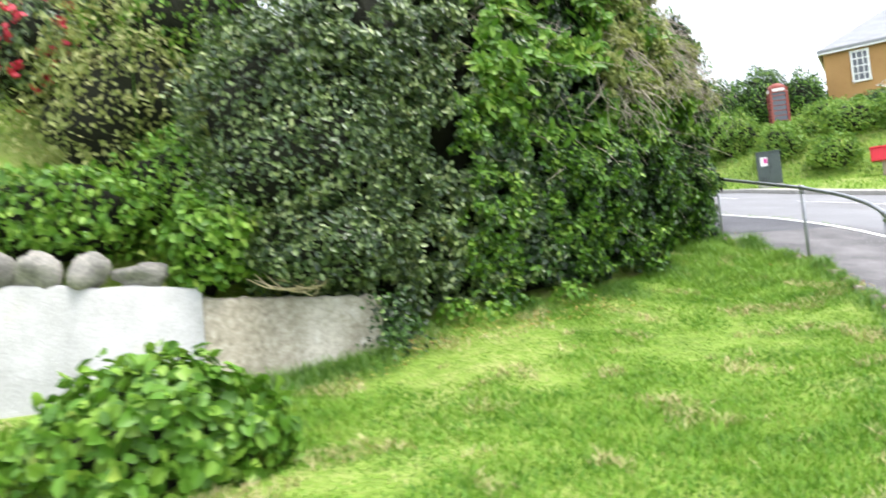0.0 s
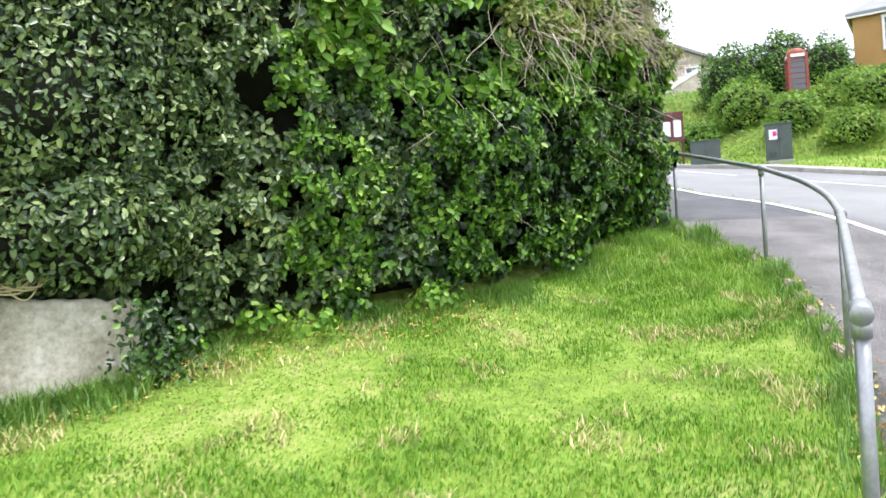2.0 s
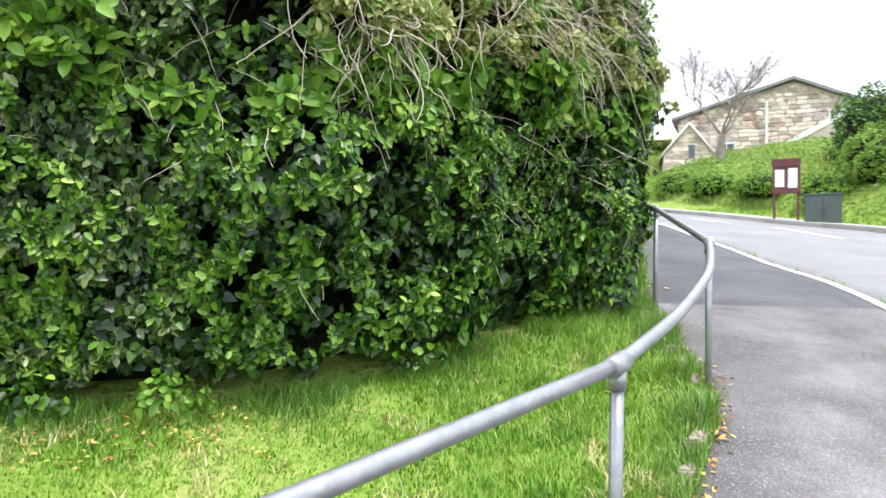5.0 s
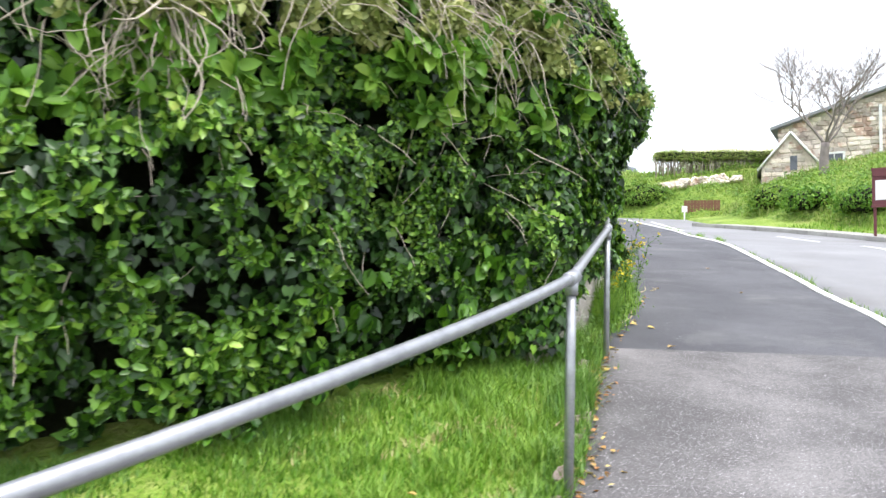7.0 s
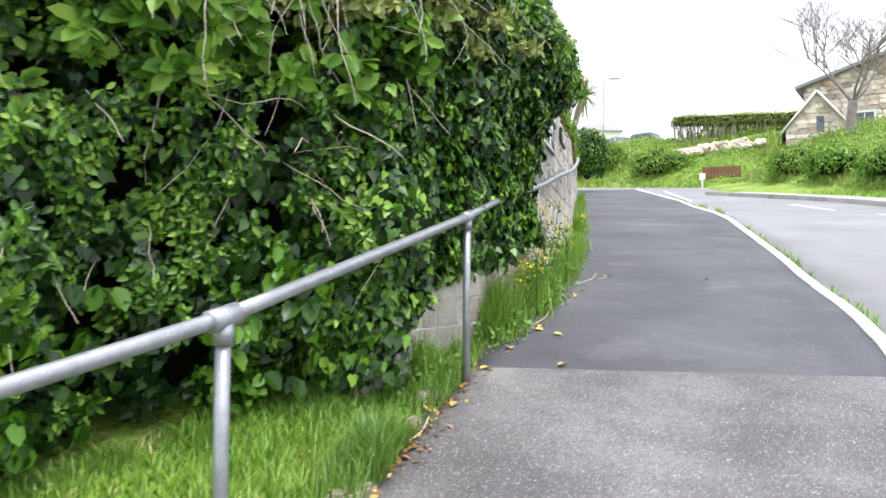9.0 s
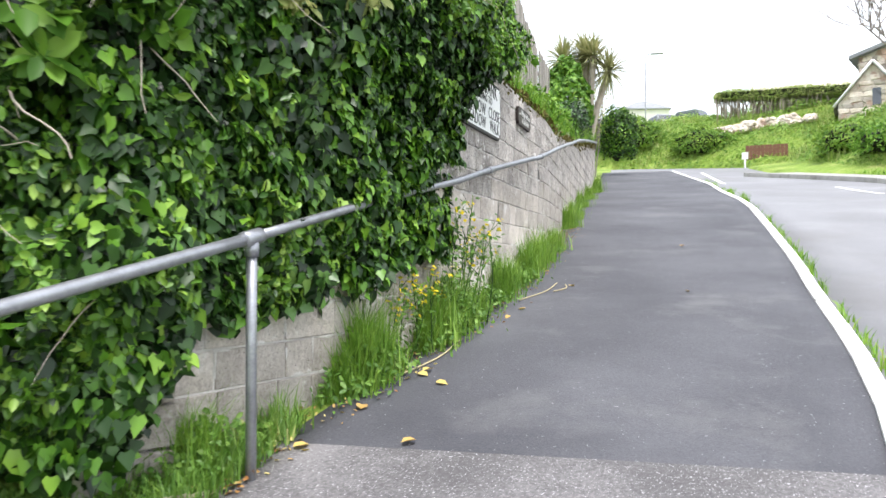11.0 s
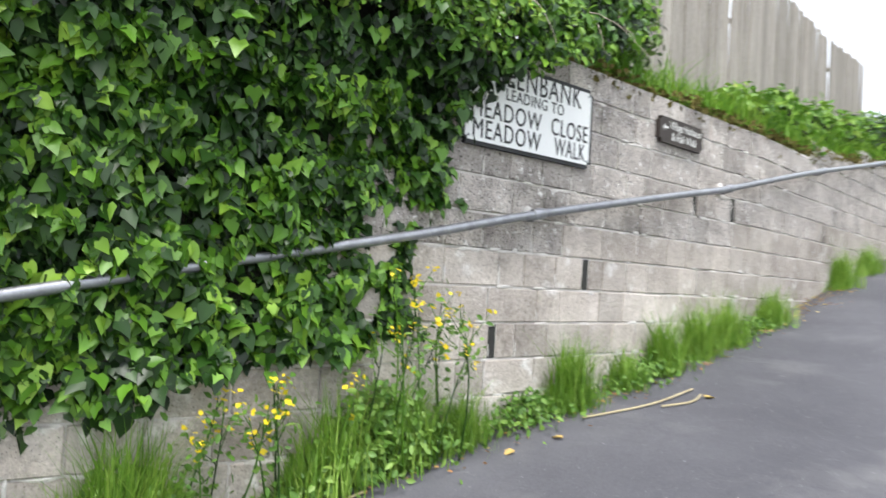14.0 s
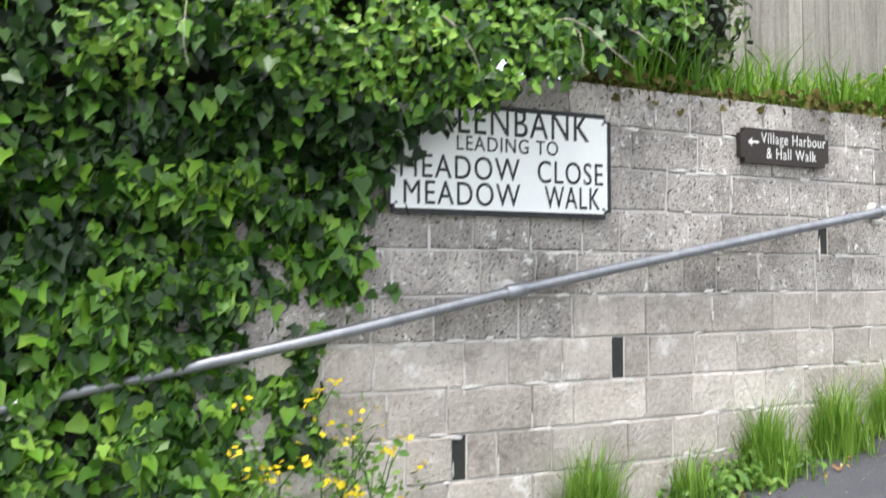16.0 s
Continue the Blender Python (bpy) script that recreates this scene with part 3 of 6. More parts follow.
def wall_body():
    a = np.arange(-2.0, 18.9, 0.15)
    vs, fs = [], []
    for o in (0.016, -0.35):
        x, y, _ = wall_at(a, o)
        for zz in (hill(y) - 0.4, wall_top(a) - 0.08):
            vs.append(np.stack([x, y, np.broadcast_to(zz, x.shape)], 1))
    n = len(a)
    v = np.concatenate(vs)
    i = np.arange(n - 1)
    quads = [np.stack([p + i, p + i + 1, q + i + 1, q + i], 1) for p, q in ((0, n), (n, 3 * n), (3 * n, 2 * n))]
    ends = np.array([[0, n, 3 * n, 2 * n], [n - 1, 2 * n - 1, 4 * n - 1, 3 * n - 1]])
    return bulk("wall_core", v, [np.concatenate(quads), ends], M_MORTAR, wall)


wall_body()
block_mesh = {}


def block_shape(length, rough):
    key = (round(length, 2), rough)
    if key not in block_mesh:
        bm = bmesh.new()
        add_box(bm, (0, 0, 0), (key[0], 0.05, COURSE - 0.013), 0, 0)
        for v in bm.verts:
            v.co += Vector((random.uniform(-0.003, 0.003), random.uniform(-0.004, 0.004), random.uniform(-0.003, 0.003)))
        bmesh.ops.bevel(bm, geom=list(bm.edges), offset=0.006, segments=1, affect="EDGES")
        me = bpy.data.meshes.new("concrete_block")
        bm.to_mesh(me)
        bm.free()
        me.materials.append(M_BLOCK_ROUGH if rough else M_BLOCK)
        block_mesh[key] = me
    return block_mesh[key]


rest, joints = [], []
used = set()
near_count = 0
for row in range(-1, 22):
    z0 = 0.875 + row * COURSE
    a = -1.95 + (0.155 if row % 2 else 0.0)
    while a < 18.7:
        length = random.choice((LONG, LONG, 0.46, 0.24))
        mid = a + length / 2
        x, y, ang = (float(v) for v in wall_at(mid))
        if wz(z0 + COURSE) > hill(y) - 0.05 and wz(z0 + COURSE * 0.6) < wall_top(mid):
            slot = next((q for q in SLOTS if q not in used and q[0] - 0.16 <= a and abs(z0 - q[1]) < 0.1), None)
            used.add(slot)
            cut = 0.075 if slot else 0.0
            m = pose(x, y, wz(z0 + COURSE / 2), 0, 0, math.degrees(ang)) @ Matrix.Diagonal((WSCALE, 1, WSCALE, 1))
            place = m @ Matrix.Translation((cut / 2, -0.002 + random.uniform(-0.004, 0.003), 0))
            rough = z0 > 2.3 + 0.1 * (mid - 2)
            me = block_shape(length - 0.011 - cut, rough)
            if -1.1 < a < 5.6 and near_count < 300:
                ob = mesh_object("concrete_block", me, None, wall)
                ob.matrix_local = place
                near_count += 1
            else:
                rest.append((me, place, rough))
            joints.append((a, z0, length, rough))
            # A dark block fills the slot; its colour replaces the hole's shade
            if slot:
                box_part("weep_slot", (0, 0, 0), (cut - 0.005, 0.03, COURSE - 0.01), M_SLOT, wall, "weep hole, its shade painted as a dark block", 0, 0).matrix_local = m @ Matrix.Translation((-length / 2 + cut / 2, -0.004, 0))
        a += length
for rough, material in ((True, M_BLOCK_ROUGH), (False, M_BLOCK)):
    bm = bmesh.new()
    for me, place, kind_ in rest:
        if kind_ != rough:
            continue
        first = len(bm.verts)
        bm.from_mesh(me)
        bm.verts.ensure_lookup_table()
        for v in bm.verts[first:]:
            v.co = place @ v.co
    tagged(part("block_courses", bm, material, wall), kind="stuff")

vs, fs = [], []
for a, z0, length, rough in joints:
    if a > 12:
        continue
    for along_x in (True, True, False, False):
        if random.random() > (0.5 if rough else 0.4):
            continue
        w, h = (random.uniform(0.05, 0.2), random.uniform(0.010, 0.022)) if along_x else (random.uniform(0.010, 0.024), random.uniform(0.03, 0.11))
        ca_ = a + (random.uniform(0, length) if along_x else random.gauss(0, 0.004))
        cz_ = z0 + (random.gauss(0, 0.008) if along_x else random.uniform(0.02, COURSE - 0.03))
        first = len(vs)
        for q in range(9):
            an, r_ = 2 * math.pi * q / 9, random.uniform(0.55, 1.1)
            x_, y_, _ = wall_at(ca_ + w / 2 * r_ * math.cos(an), 0.0275)
            vs.append((float(x_), float(y_), wz(cz_ + h * r_ * math.sin(an))))
        x_, y_, _ = wall_at(ca_, 0.0325)
        vs.append((float(x_), float(y_), wz(cz_)))
        fs += [(first + q, first + (q + 1) % 9, first + 9) for q in range(9)]
tagged(raw("mortar_smears", vs, fs, M_SMEAR, wall, "pale mortar smeared over the joints"), kind="stuff")

# ---- handrail ----
C, C2, B, F = Vector((-2.427, -0.382, 0.388)), Vector((-0.253, 2.179, 0.789)), Vector((1.185, 4.99, 1.425)), Vector((1.64, 7.58, 1.96))
rail = thing("handrail", "galvanised steel tube handrail on posts beside the verge", "handrail")


def smooth_line(pts, n=10):
    pts = [Vector(p) for p in pts]
    out = []
    ext = [pts[0] * 2 - pts[1]] + pts + [pts[-1] * 2 - pts[-2]]
    for i in range(1, len(ext) - 2):
        p0, p1, p2, p3 = ext[i - 1:i + 3]
        for k in range(n):
            t = k / n
            out.append(0.5 * ((2 * p1) + (p2 - p0) * t + (2 * p0 - 5 * p1 + 4 * p2 - p3) * t * t + (3 * p1 - p0 - 3 * p2 + p3) * t ** 3))
    return out + [pts[-1]]


R_PIPE = 0.027
tube("rail_tube", [C + (C2 - C) * (k / 8) for k in range(9)], R_PIPE, M_GALV, rail)
BOW = [C2, C2.lerp(B, 0.25) + Vector((0.09, -0.045, 0.01)), C2.lerp(B, 0.55) + Vector((0.11, -0.055, 0.01)), C2.lerp(B, 0.8) + Vector((0.06, -0.03, 0)), B]
tube("rail_tube", smooth_line(BOW, 8), R_PIPE, M_GALV, rail)
tube("rail_tube", [B.lerp(F, k / 8) for k in range(9)], R_PIPE, M_GALV, rail)


def wall_point(a, o, z):
    x, y, _ = wall_at(a, o)
    return Vector((float(x), float(y), wz(z)))


ON_WALL = [(0.7, 2.24), (1.9, 2.48), (2.95, 2.70), (4.67, 3.02), (5.55, 3.18), (7.47, 3.58), (9.5, 3.95), (12.0, 4.40), (15.0, 4.85), (18.2, 5.3)]
tube("rail_tube", smooth_line([F] + [wall_point(a, 0.11, z) for a, z in ON_WALL], 5), R_PIPE * 0.92, M_GALV, rail)


def fitting(at, d, r=0.038, length=0.13):
    d = d.normalized() * length / 2
    return tube("clamp", [at - d, at - d * 0.9, at + d * 0.9, at + d], [r * 0.85, r, r, r * 0.85], M_GALV, rail, "cast clamp fitting")


for p, d in ((C, C2 - C), (C2, B - C), (B, F - C2), (F, F - B)):
    foot = float(hill(p.y))
    tube("post", [Vector((p.x, p.y, foot - 0.25)), Vector((p.x, p.y, p.z - 0.5)), Vector((p.x, p.y, p.z))], 0.0245, M_GALV, rail)
    fitting(p, d)
    tube("clamp", [p - Vector((0, 0, 0.085)), p - Vector((0, 0, 0.02))], 0.033, M_GALV, rail, "cast socket on the post")
for a, z in ((2.95, 2.70), (5.55, 3.18), (8.0, 3.68), (10.5, 4.13), (13.0, 4.55)):
    p = wall_point(a, 0.11, z)
    fitting(p, wall_point(a + 0.1, 0.11, z + 0.018) - p, 0.033, 0.1)
    tube("bracket", [wall_point(a, 0.0, z - 0.03), wall_point(a, 0.07, z - 0.04), wall_point(a, 0.11, z)], 0.012, M_GALV, rail)
    tube("bracket_plate", [wall_point(a, 0.0, z + 0.005), wall_point(a, 0.035, z + 0.005)], 0.045, M_MORTAR, rail, "mortar pad on the wall")

# ---- signs on the wall ----
def wall_frame(a, z, o):
    x, y, ang = (float(v) for v in wall_at(a, o))
    return pose(x, y, wz(z), 90, 0, math.degrees(ang)) @ Matrix.Diagonal((WSCALE, WSCALE, WSCALE, 1))


def rounded_plate(w, h, d, r):
    bm = bmesh.new()
    add_box(bm, (0, 0, d / 2), (w, h, d))
    bmesh.ops.bevel(bm, geom=[e for e in bm.edges if abs(e.verts[0].co.z - e.verts[1].co.z) > d / 2], offset=r, segments=5, affect="EDGES")
    return bm


SW, SH = 1.24, 0.55
street = thing("street_name_sign", "white street name plate with black lettering and dark edge", "sign")
street.matrix_world = wall_frame(2.92, 3.345, 0.03)
part("border", rounded_plate(SW, SH, 0.03, 0.035), M_BLACK, street, "black raised border")
part("plate", rounded_plate(SW - 0.05, SH - 0.05, 0.033, 0.02), M_SIGN, street)
for text, size, dx, dy, wide, heavy in (("GREENBANK", 0.205, 0.0, 0.125, 0.97, 0.0), ("LEADING TO", 0.105, 0.02, 0.042, 0.56, 0.0), ("MEADOW", 0.165, -0.235, -0.1, 0.63, 0.0), ("CLOSE", 0.165, 0.375, -0.1, 0.385, 0.0), ("MEADOW", 0.165, -0.225, -0.228, 0.615, 0.0), ("WALK", 0.165, 0.385, -0.228, 0.325, 0.0)):
    words(text, size, dx, dy, wide, 0.0345, M_BLACK, street, 0.0015, heavy)
for sx in (-1, 1):
    for sy in (-1, 1):
        tube("screw", [Vector((sx * (SW / 2 - 0.05), sy * (SH / 2 - 0.05), 0.033)), Vector((sx * (SW / 2 - 0.05), sy * (SH / 2 - 0.05), 0.039))], 0.008, M_GALV, street)

walk_sign = thing("footpath_sign", "small dark brown wooden direction board with pale lettering", "sign")
walk_sign.matrix_world = wall_frame(4.79, 3.53, 0.03)
bm = rounded_plate(0.70, 0.205, 0.035, 0.03)
part("board", bm, M_BROWN_SIGN, walk_sign)
words("Village Harbour", 0.092, 0.065, 0.018, 0.52, 0.0355, M_LETTER, walk_sign, 0.001)
words("& Hall Walk", 0.092, 0.045, -0.07, 0.40, 0.0355, M_LETTER, walk_sign, 0.001)
raw("arrow", [(-0.30, 0.02, 0.037), (-0.265, 0.045, 0.037), (-0.27, 0.027, 0.037), (-0.215, 0.027, 0.037), (-0.215, 0.013, 0.037), (-0.27, 0.013, 0.037), (-0.265, -0.005, 0.037)], [tuple(range(7))[::-1]], M_LETTER, walk_sign)

# ---- timber fence above the wall ----
fence = thing("timber_fence", "silvered vertical board timber fence above the wall", "fence")


def fence_top(a):
    return np.interp(a, [4.4, 8.0, 9.4, 10.8, 12.4], [5.9, 5.78, 5.7, 5.66, 5.76])


a = 4.4
board = bmesh.new()
add_box(board, (0, 0, 0.5), (0.118, 0.02, 1.0), 0, 0.003)
board_mesh = bpy.data.meshes.new("board")
board.to_mesh(board_mesh)
board.free()
board_mesh.materials.append(M_FENCE)
while a < 12.5:
    x, y, ang = (float(v) for v in wall_at(a, -0.55))
    low = float(wall_top(a)) + 0.02
    ob = mesh_object("board", board_mesh, None, fence)
    ob.matrix_local = pose(x, y, low, random.uniform(-0.8, 0.8), random.uniform(-0.6, 0.6), math.degrees(ang) + random.uniform(-3, 3)) @ Matrix.Diagonal((1, 1, float(fence_top(a)) - low + random.uniform(-0.02, 0.02), 1))
    a += 0.135
for lift in (0.35, 1.25):
    tube("fence_rail", [(float(wall_at(k, -0.6)[0]), float(wall_at(k, -0.6)[1]), float(wall_top(k)) + lift) for k in np.linspace(4.4, 12.4, 12)], 0.03, M_FENCE, fence, "", 4)

# ---- hedge, shrubs and ivy ----
def hedge_point(u, v, depth=0.0):
    """Hedge face: u metres along its foot, v from 0 at the ground to 1 at the top."""
    x, y = np.interp(u, HLEN, HEDGE[:, 0]), np.interp(u, HLEN, HEDGE[:, 1])
    x2, y2 = np.interp(u + 0.6, HLEN, HEDGE[:, 0]), np.interp(u + 0.6, HLEN, HEDGE[:, 1])
    x1, y1 = np.interp(u - 0.6, HLEN, HEDGE[:, 0]), np.interp(u - 0.6, HLEN, HEDGE[:, 1])
    dx, dy = x2 - x1, y2 - y1
    q = np.hypot(dx, dy) + 1e-9
    nx, ny = dy / q, -dx / q
    foot = path_height(x, y)
    top = np.interp(u, [0, 1.5, 4, 7, 9.5, 11], [5.0, 5.3, 5.5, 5.5, 5.3, 5.2])
    out = np.interp(v, [0, 0.08, 0.22, 0.45, 0.7, 0.88, 0.96, 1.0], [-0.12, 0.05, 0.22, 0.30, 0.18, -0.12, -0.5, -1.4])
    lump = fbm(u * 0.9, v * 4.0, 1.0, 3.0) * 0.32 + fbm(u * 3.0, v * 12.0, 1.0, 9.0) * 0.20
    out = out - np.clip((u - 7.0) / 2.5, 0, 1) * np.clip(v - 0.5, 0, 1) * 2.3
    o = out + lump * np.interp(v, [0, 0.15, 1], [0.3, 1, 1]) - depth
    return np.stack([x + nx * o, y + ny * o, foot + v * (top - foot) + 0.25 * lump], -1), np.stack([nx, ny, np.interp(v, [0, 0.6, 0.9, 1], [-0.2, 0.15, 0.8, 1.5])], -1)


hedge = thing("hedge", "tall dense mixed evergreen hedge with glossy leaves and bare twigs", "hedge")
# Near-black sheet behind the leaves, so gaps look deep in shade
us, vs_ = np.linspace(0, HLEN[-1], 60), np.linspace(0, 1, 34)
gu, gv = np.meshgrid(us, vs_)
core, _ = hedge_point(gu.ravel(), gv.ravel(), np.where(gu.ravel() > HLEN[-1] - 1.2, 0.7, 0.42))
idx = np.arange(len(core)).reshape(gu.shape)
bulk("hedge_core", core, [np.stack([idx[:-1, :-1], idx[:-1, 1:], idx[1:, 1:], idx[1:, :-1]], -1).reshape(-1, 4)], M_CORE, hedge, "near-black sheet painted as the shade inside the hedge", True)


def hedge_leaves(name, n, u0, u1, v0, v1, size, shape, material, label, gaps=0.0, spread=0.6, hang=0.5, deep=0.26, seed=1.0, out=0.05, clump=-9.0, each=1):
    u, v = rng.uniform(u0, u1, n), rng.uniform(v0, v1, n)
    fine = fbm(u * 4.5, v * 20.0, 1.0, seed + 3)
    keep = (fbm(u * 1.7, v * 7.0, 1.0, seed) > gaps - 0.9) & (fine > clump)
    u, v, fine = u[keep], v[keep], fine[keep]
    p, nn = hedge_point(u, v, rng.beta(1.3, 2.2, len(u)) * deep - out - 0.10 * np.clip(fine, 0, 1))
    if each > 1:
        p, nn = np.repeat(p, each, 0) + rng.normal(0, 0.008, (len(p) * each, 3)), np.repeat(nn + rng.normal(0, 0.3, nn.shape), each, 0)
    ok = (np.repeat(u, each) < HLEN[-1] - 1.15) | (p[:, 2] > 1.62 + rng.normal(0, 0.06, len(p)))
    ok &= np.hypot(p[:, 0] - F.x, p[:, 1] - F.y) > 0.32
    p, nn = p[ok], nn[ok]
    return tagged(leaf_cloud(name, p, nn, size, shape, material, hedge, label, spread, hang), kind="stuff")


UE = HLEN[-1]
hedge_leaves("dark_leaves", 16500, 0.0, 4.3, 0.03, 1, 0.085, OVAL, L_DARK, "small dark glossy evergreen leaves", 0.55, 0.6, 0.45, 0.40, 1.0, 0.07, -0.16, 4)
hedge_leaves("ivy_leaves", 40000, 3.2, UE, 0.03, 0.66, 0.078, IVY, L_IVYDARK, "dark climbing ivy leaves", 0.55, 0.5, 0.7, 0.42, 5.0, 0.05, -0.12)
hedge_leaves("low_leaves", 6000, 2.6, 6.6, 0.05, 0.5, 0.08, OVAL, L_HEDGE, "fresh mid-green leaves", 0.74, 0.5, 0.1, 0.12, 11.0, 0.10, -0.05, 5)
hedge_leaves("small_leaves", 7000, 6.4, UE - 0.3, 0.05, 0.6, 0.056, OVAL, L_HEDGE, "small fresh green leaves", 0.74, 0.5, 0.2, 0.14, 15.0, 0.09, -0.05, 5)
hedge_leaves("bright_leaves", 4300, 3.0, UE - 0.6, 0.40, 1, 0.14, OVAL, L_BRIGHT, "large bright green leaves in rosettes", 0.82, 0.42, 0.0, 0.16, 21.0, 0.16, -0.08, 7)
hedge_leaves("pale_leaves", 23000, 5.0, UE, 0.5, 1, 0.075, OVAL, L_PALE, "pale olive small leaves", 0.72, 0.6, 0.0, 0.22, 31.0, 0.2, -0.1, 4)
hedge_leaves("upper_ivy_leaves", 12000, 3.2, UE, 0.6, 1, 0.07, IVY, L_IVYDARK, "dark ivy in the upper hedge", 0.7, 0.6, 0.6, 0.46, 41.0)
hedge_leaves("heart_leaves", 300, UE - 3.2, UE - 1.3, 0.03, 0.2, 0.115, BROAD, L_IVY, "large hanging heart-shaped leaves", 0.95, 0.35, 1.6, 0.05, 51.0, 0.16, -0.1, 3)


def twig_line(start, d, length, droop, wob=0.12, n=7, r=0.008):
    p, d = Vector(start), Vector(d).normalized()
    pts = [p.copy()]
    for _ in range(n):
        d = (d + Vector((random.gauss(0, wob), random.gauss(0, wob), random.gauss(0, wob) - droop))).normalized()
        p = p + d * (length / n)
        pts.append(p.copy())
    return pts, np.linspace(r, r * 0.35, n + 1)


lines = []
for k in range(420):
    u, v = random.uniform(3.0, UE - 0.9), random.betavariate(4, 2.2)
    p, nn = hedge_point(np.array([u]), np.array([v]), 0.02)
    d = Vector(nn[0]) * random.uniform(0.1, 0.8) + Vector((random.gauss(0, 0.6), random.gauss(0, 0.6), random.uniform(-0.9, 0.6)))
    lines.append(twig_line(p[0], d, random.uniform(0.25, 0.8), 0.08, 0.16, 7, random.uniform(0.003, 0.007)))
for k in range(650):
    u, v = random.uniform(6.2, UE - 0.9), random.uniform(0.55, 1.0)
    p, nn = hedge_point(np.array([u]), np.array([v]), -0.1)
    lines.append(twig_line(p[0], Vector(nn[0]) * 0.5 + Vector((random.gauss(0, 0.5), random.gauss(0, 0.5), -0.3)), random.uniform(0.4, 1.1), 0.16, 0.2, 8, random.uniform(0.003, 0.007)))
for k in range(170):
    u = random.gauss(5.5, 0.22)
    p, nn = hedge_point(np.array([u]), np.array([random.uniform(0.48, 0.66)]), -0.1)
    lines.append(twig_line(p[0], Vector((random.gauss(0, 0.5), random.gauss(0, 0.5), -1)), random.uniform(0.4, 0.9), 0.02, 0.25, 8, random.uniform(0.004, 0.012)))
tagged(many_tubes("twig_growth", lines, M_TWIG, hedge, "bare grey-brown twigs"), kind="stuff")

# ivy on the wall
ivy = thing("ivy", "climbing ivy with fresh green leaves hanging over the wall", "ivy")


def ivy_thick(a, z):
    return 0.09 + 0.26 * np.clip((z - 2.95) / 0.6, 0, 1) + 0.10 * fbm(a * 1.5, z * 1.5, 1.0, 4.0) + 0.12 * np.clip((0.0 - a) / 1.5, 0, 1) - 0.42 * np.clip(z - 3.9, 0, 2) + 0.10 * fbm(a * 5, z * 5, 1.0, 14.0) - 0.08 * np.clip((a - 1.25) / 0.6, 0, 1) * np.clip((3.75 - z) / 0.4, 0, 1)


def ivy_edge(z):
    return np.interp(z, [0.7, 1.75, 1.9, 2.5, 2.9, 3.25, 3.45, 3.62, 3.98, 4.3, 6], [-0.5, 0.75, 1.95, 2.06, 2.16, 2.16, 2.25, 2.85, 3.65, 4.1, 4.2])


def ivy_leaves(name, n, z0, z1, size, shape, material, label, spread, hang, deep, gaps, seed, a0=-1.3, push=0.0, clump=-9.0):
    a, z = rng.uniform(a0, 4.0, n), rng.uniform(z0, z1, n)
    edge = ivy_edge(z) + 0.10 * rng.normal(0, 1, n) + 0.16 * fbm(a * 0 + 2.2, z * 3.0, 1.0, 8.0)
    low = np.interp(a, [-1.9, -1.3, -1.1, -0.4, 0.2, 1.7, 2.0], [0.75, 0.8, 1.5, 1.58, 1.66, 1.87, 1.95]) + 0.06 * rng.normal(0, 1, n) + 0.14 * fbm(a * 3, a * 0, 1.0, 2.0)
    keep = (a < edge) & (z > low) & (fbm(a * 2.6, z * 2.6, 1.0, seed) > gaps - 0.9) & (fbm(a * 5.5, z * 5.5, 1.0, seed + 2) > clump)
    a, z = a[keep], z[keep]
    o = ivy_thick(a, z) - rng.beta(1.2, 2.4, len(a)) * deep + push + 0.02
    x, y, ang = wall_at(a, o)
    free = np.hypot(x - F.x - 0.05, y - F.y) > 0.3
    a, z, o, x, y, ang = a[free], z[free], o[free], x[free], y[free], ang[free]
    return tagged(leaf_cloud(name, np.stack([x, y, wz(z)], 1), np.stack([np.sin(ang), -np.cos(ang), 0.25 + 0 * x], 1), size, shape, material, ivy, label, spread, hang), kind="stuff")


ivy_leaves("fresh_leaves", 34000, 0.8, 3.25, 0.068, IVY, L_IVY, "fresh green ivy leaves", 0.45, 1.0, 0.08, 0.1, 13.0, -1.9, 0.04, -0.2)
# Under-layer in the darker ivy colour, which stands for shade in the gaps
ivy_leaves("shaded_leaves", 40000, 0.8, 3.5, 0.062, IVY, L_IVYDARK, "ivy leaves beneath, coloured dark for the shade between leaves", 0.6, 0.9, 0.10, -0.1, 14.0, -1.9, -0.03)
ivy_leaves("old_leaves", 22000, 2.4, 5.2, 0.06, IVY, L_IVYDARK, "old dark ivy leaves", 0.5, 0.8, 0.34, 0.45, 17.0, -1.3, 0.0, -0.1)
ivy_leaves("upper_leaves", 16000, 3.2, 5.2, 0.062, IVY, L_IVY, "mid-green ivy leaves", 0.5, 0.6, 0.2, 0.8, 19.0, -1.3, 0.03, 0.0)
ivy_leaves("pale_growth", 16000, 3.5, 5.4, 0.048, OVAL, L_BRIGHT, "pale new shoots", 0.7, 0.2, 0.2, 0.7, 23.0, -1.3, 0.05)
# Near-black sheet under the ivy paints the shade seen between its leaves
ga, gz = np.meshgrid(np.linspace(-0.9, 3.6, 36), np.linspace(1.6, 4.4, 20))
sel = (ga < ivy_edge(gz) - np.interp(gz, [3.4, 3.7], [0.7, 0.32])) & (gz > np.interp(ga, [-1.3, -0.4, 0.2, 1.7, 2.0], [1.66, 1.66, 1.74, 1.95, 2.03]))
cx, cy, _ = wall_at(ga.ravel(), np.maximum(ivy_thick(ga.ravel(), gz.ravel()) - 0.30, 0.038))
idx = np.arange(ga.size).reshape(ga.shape)
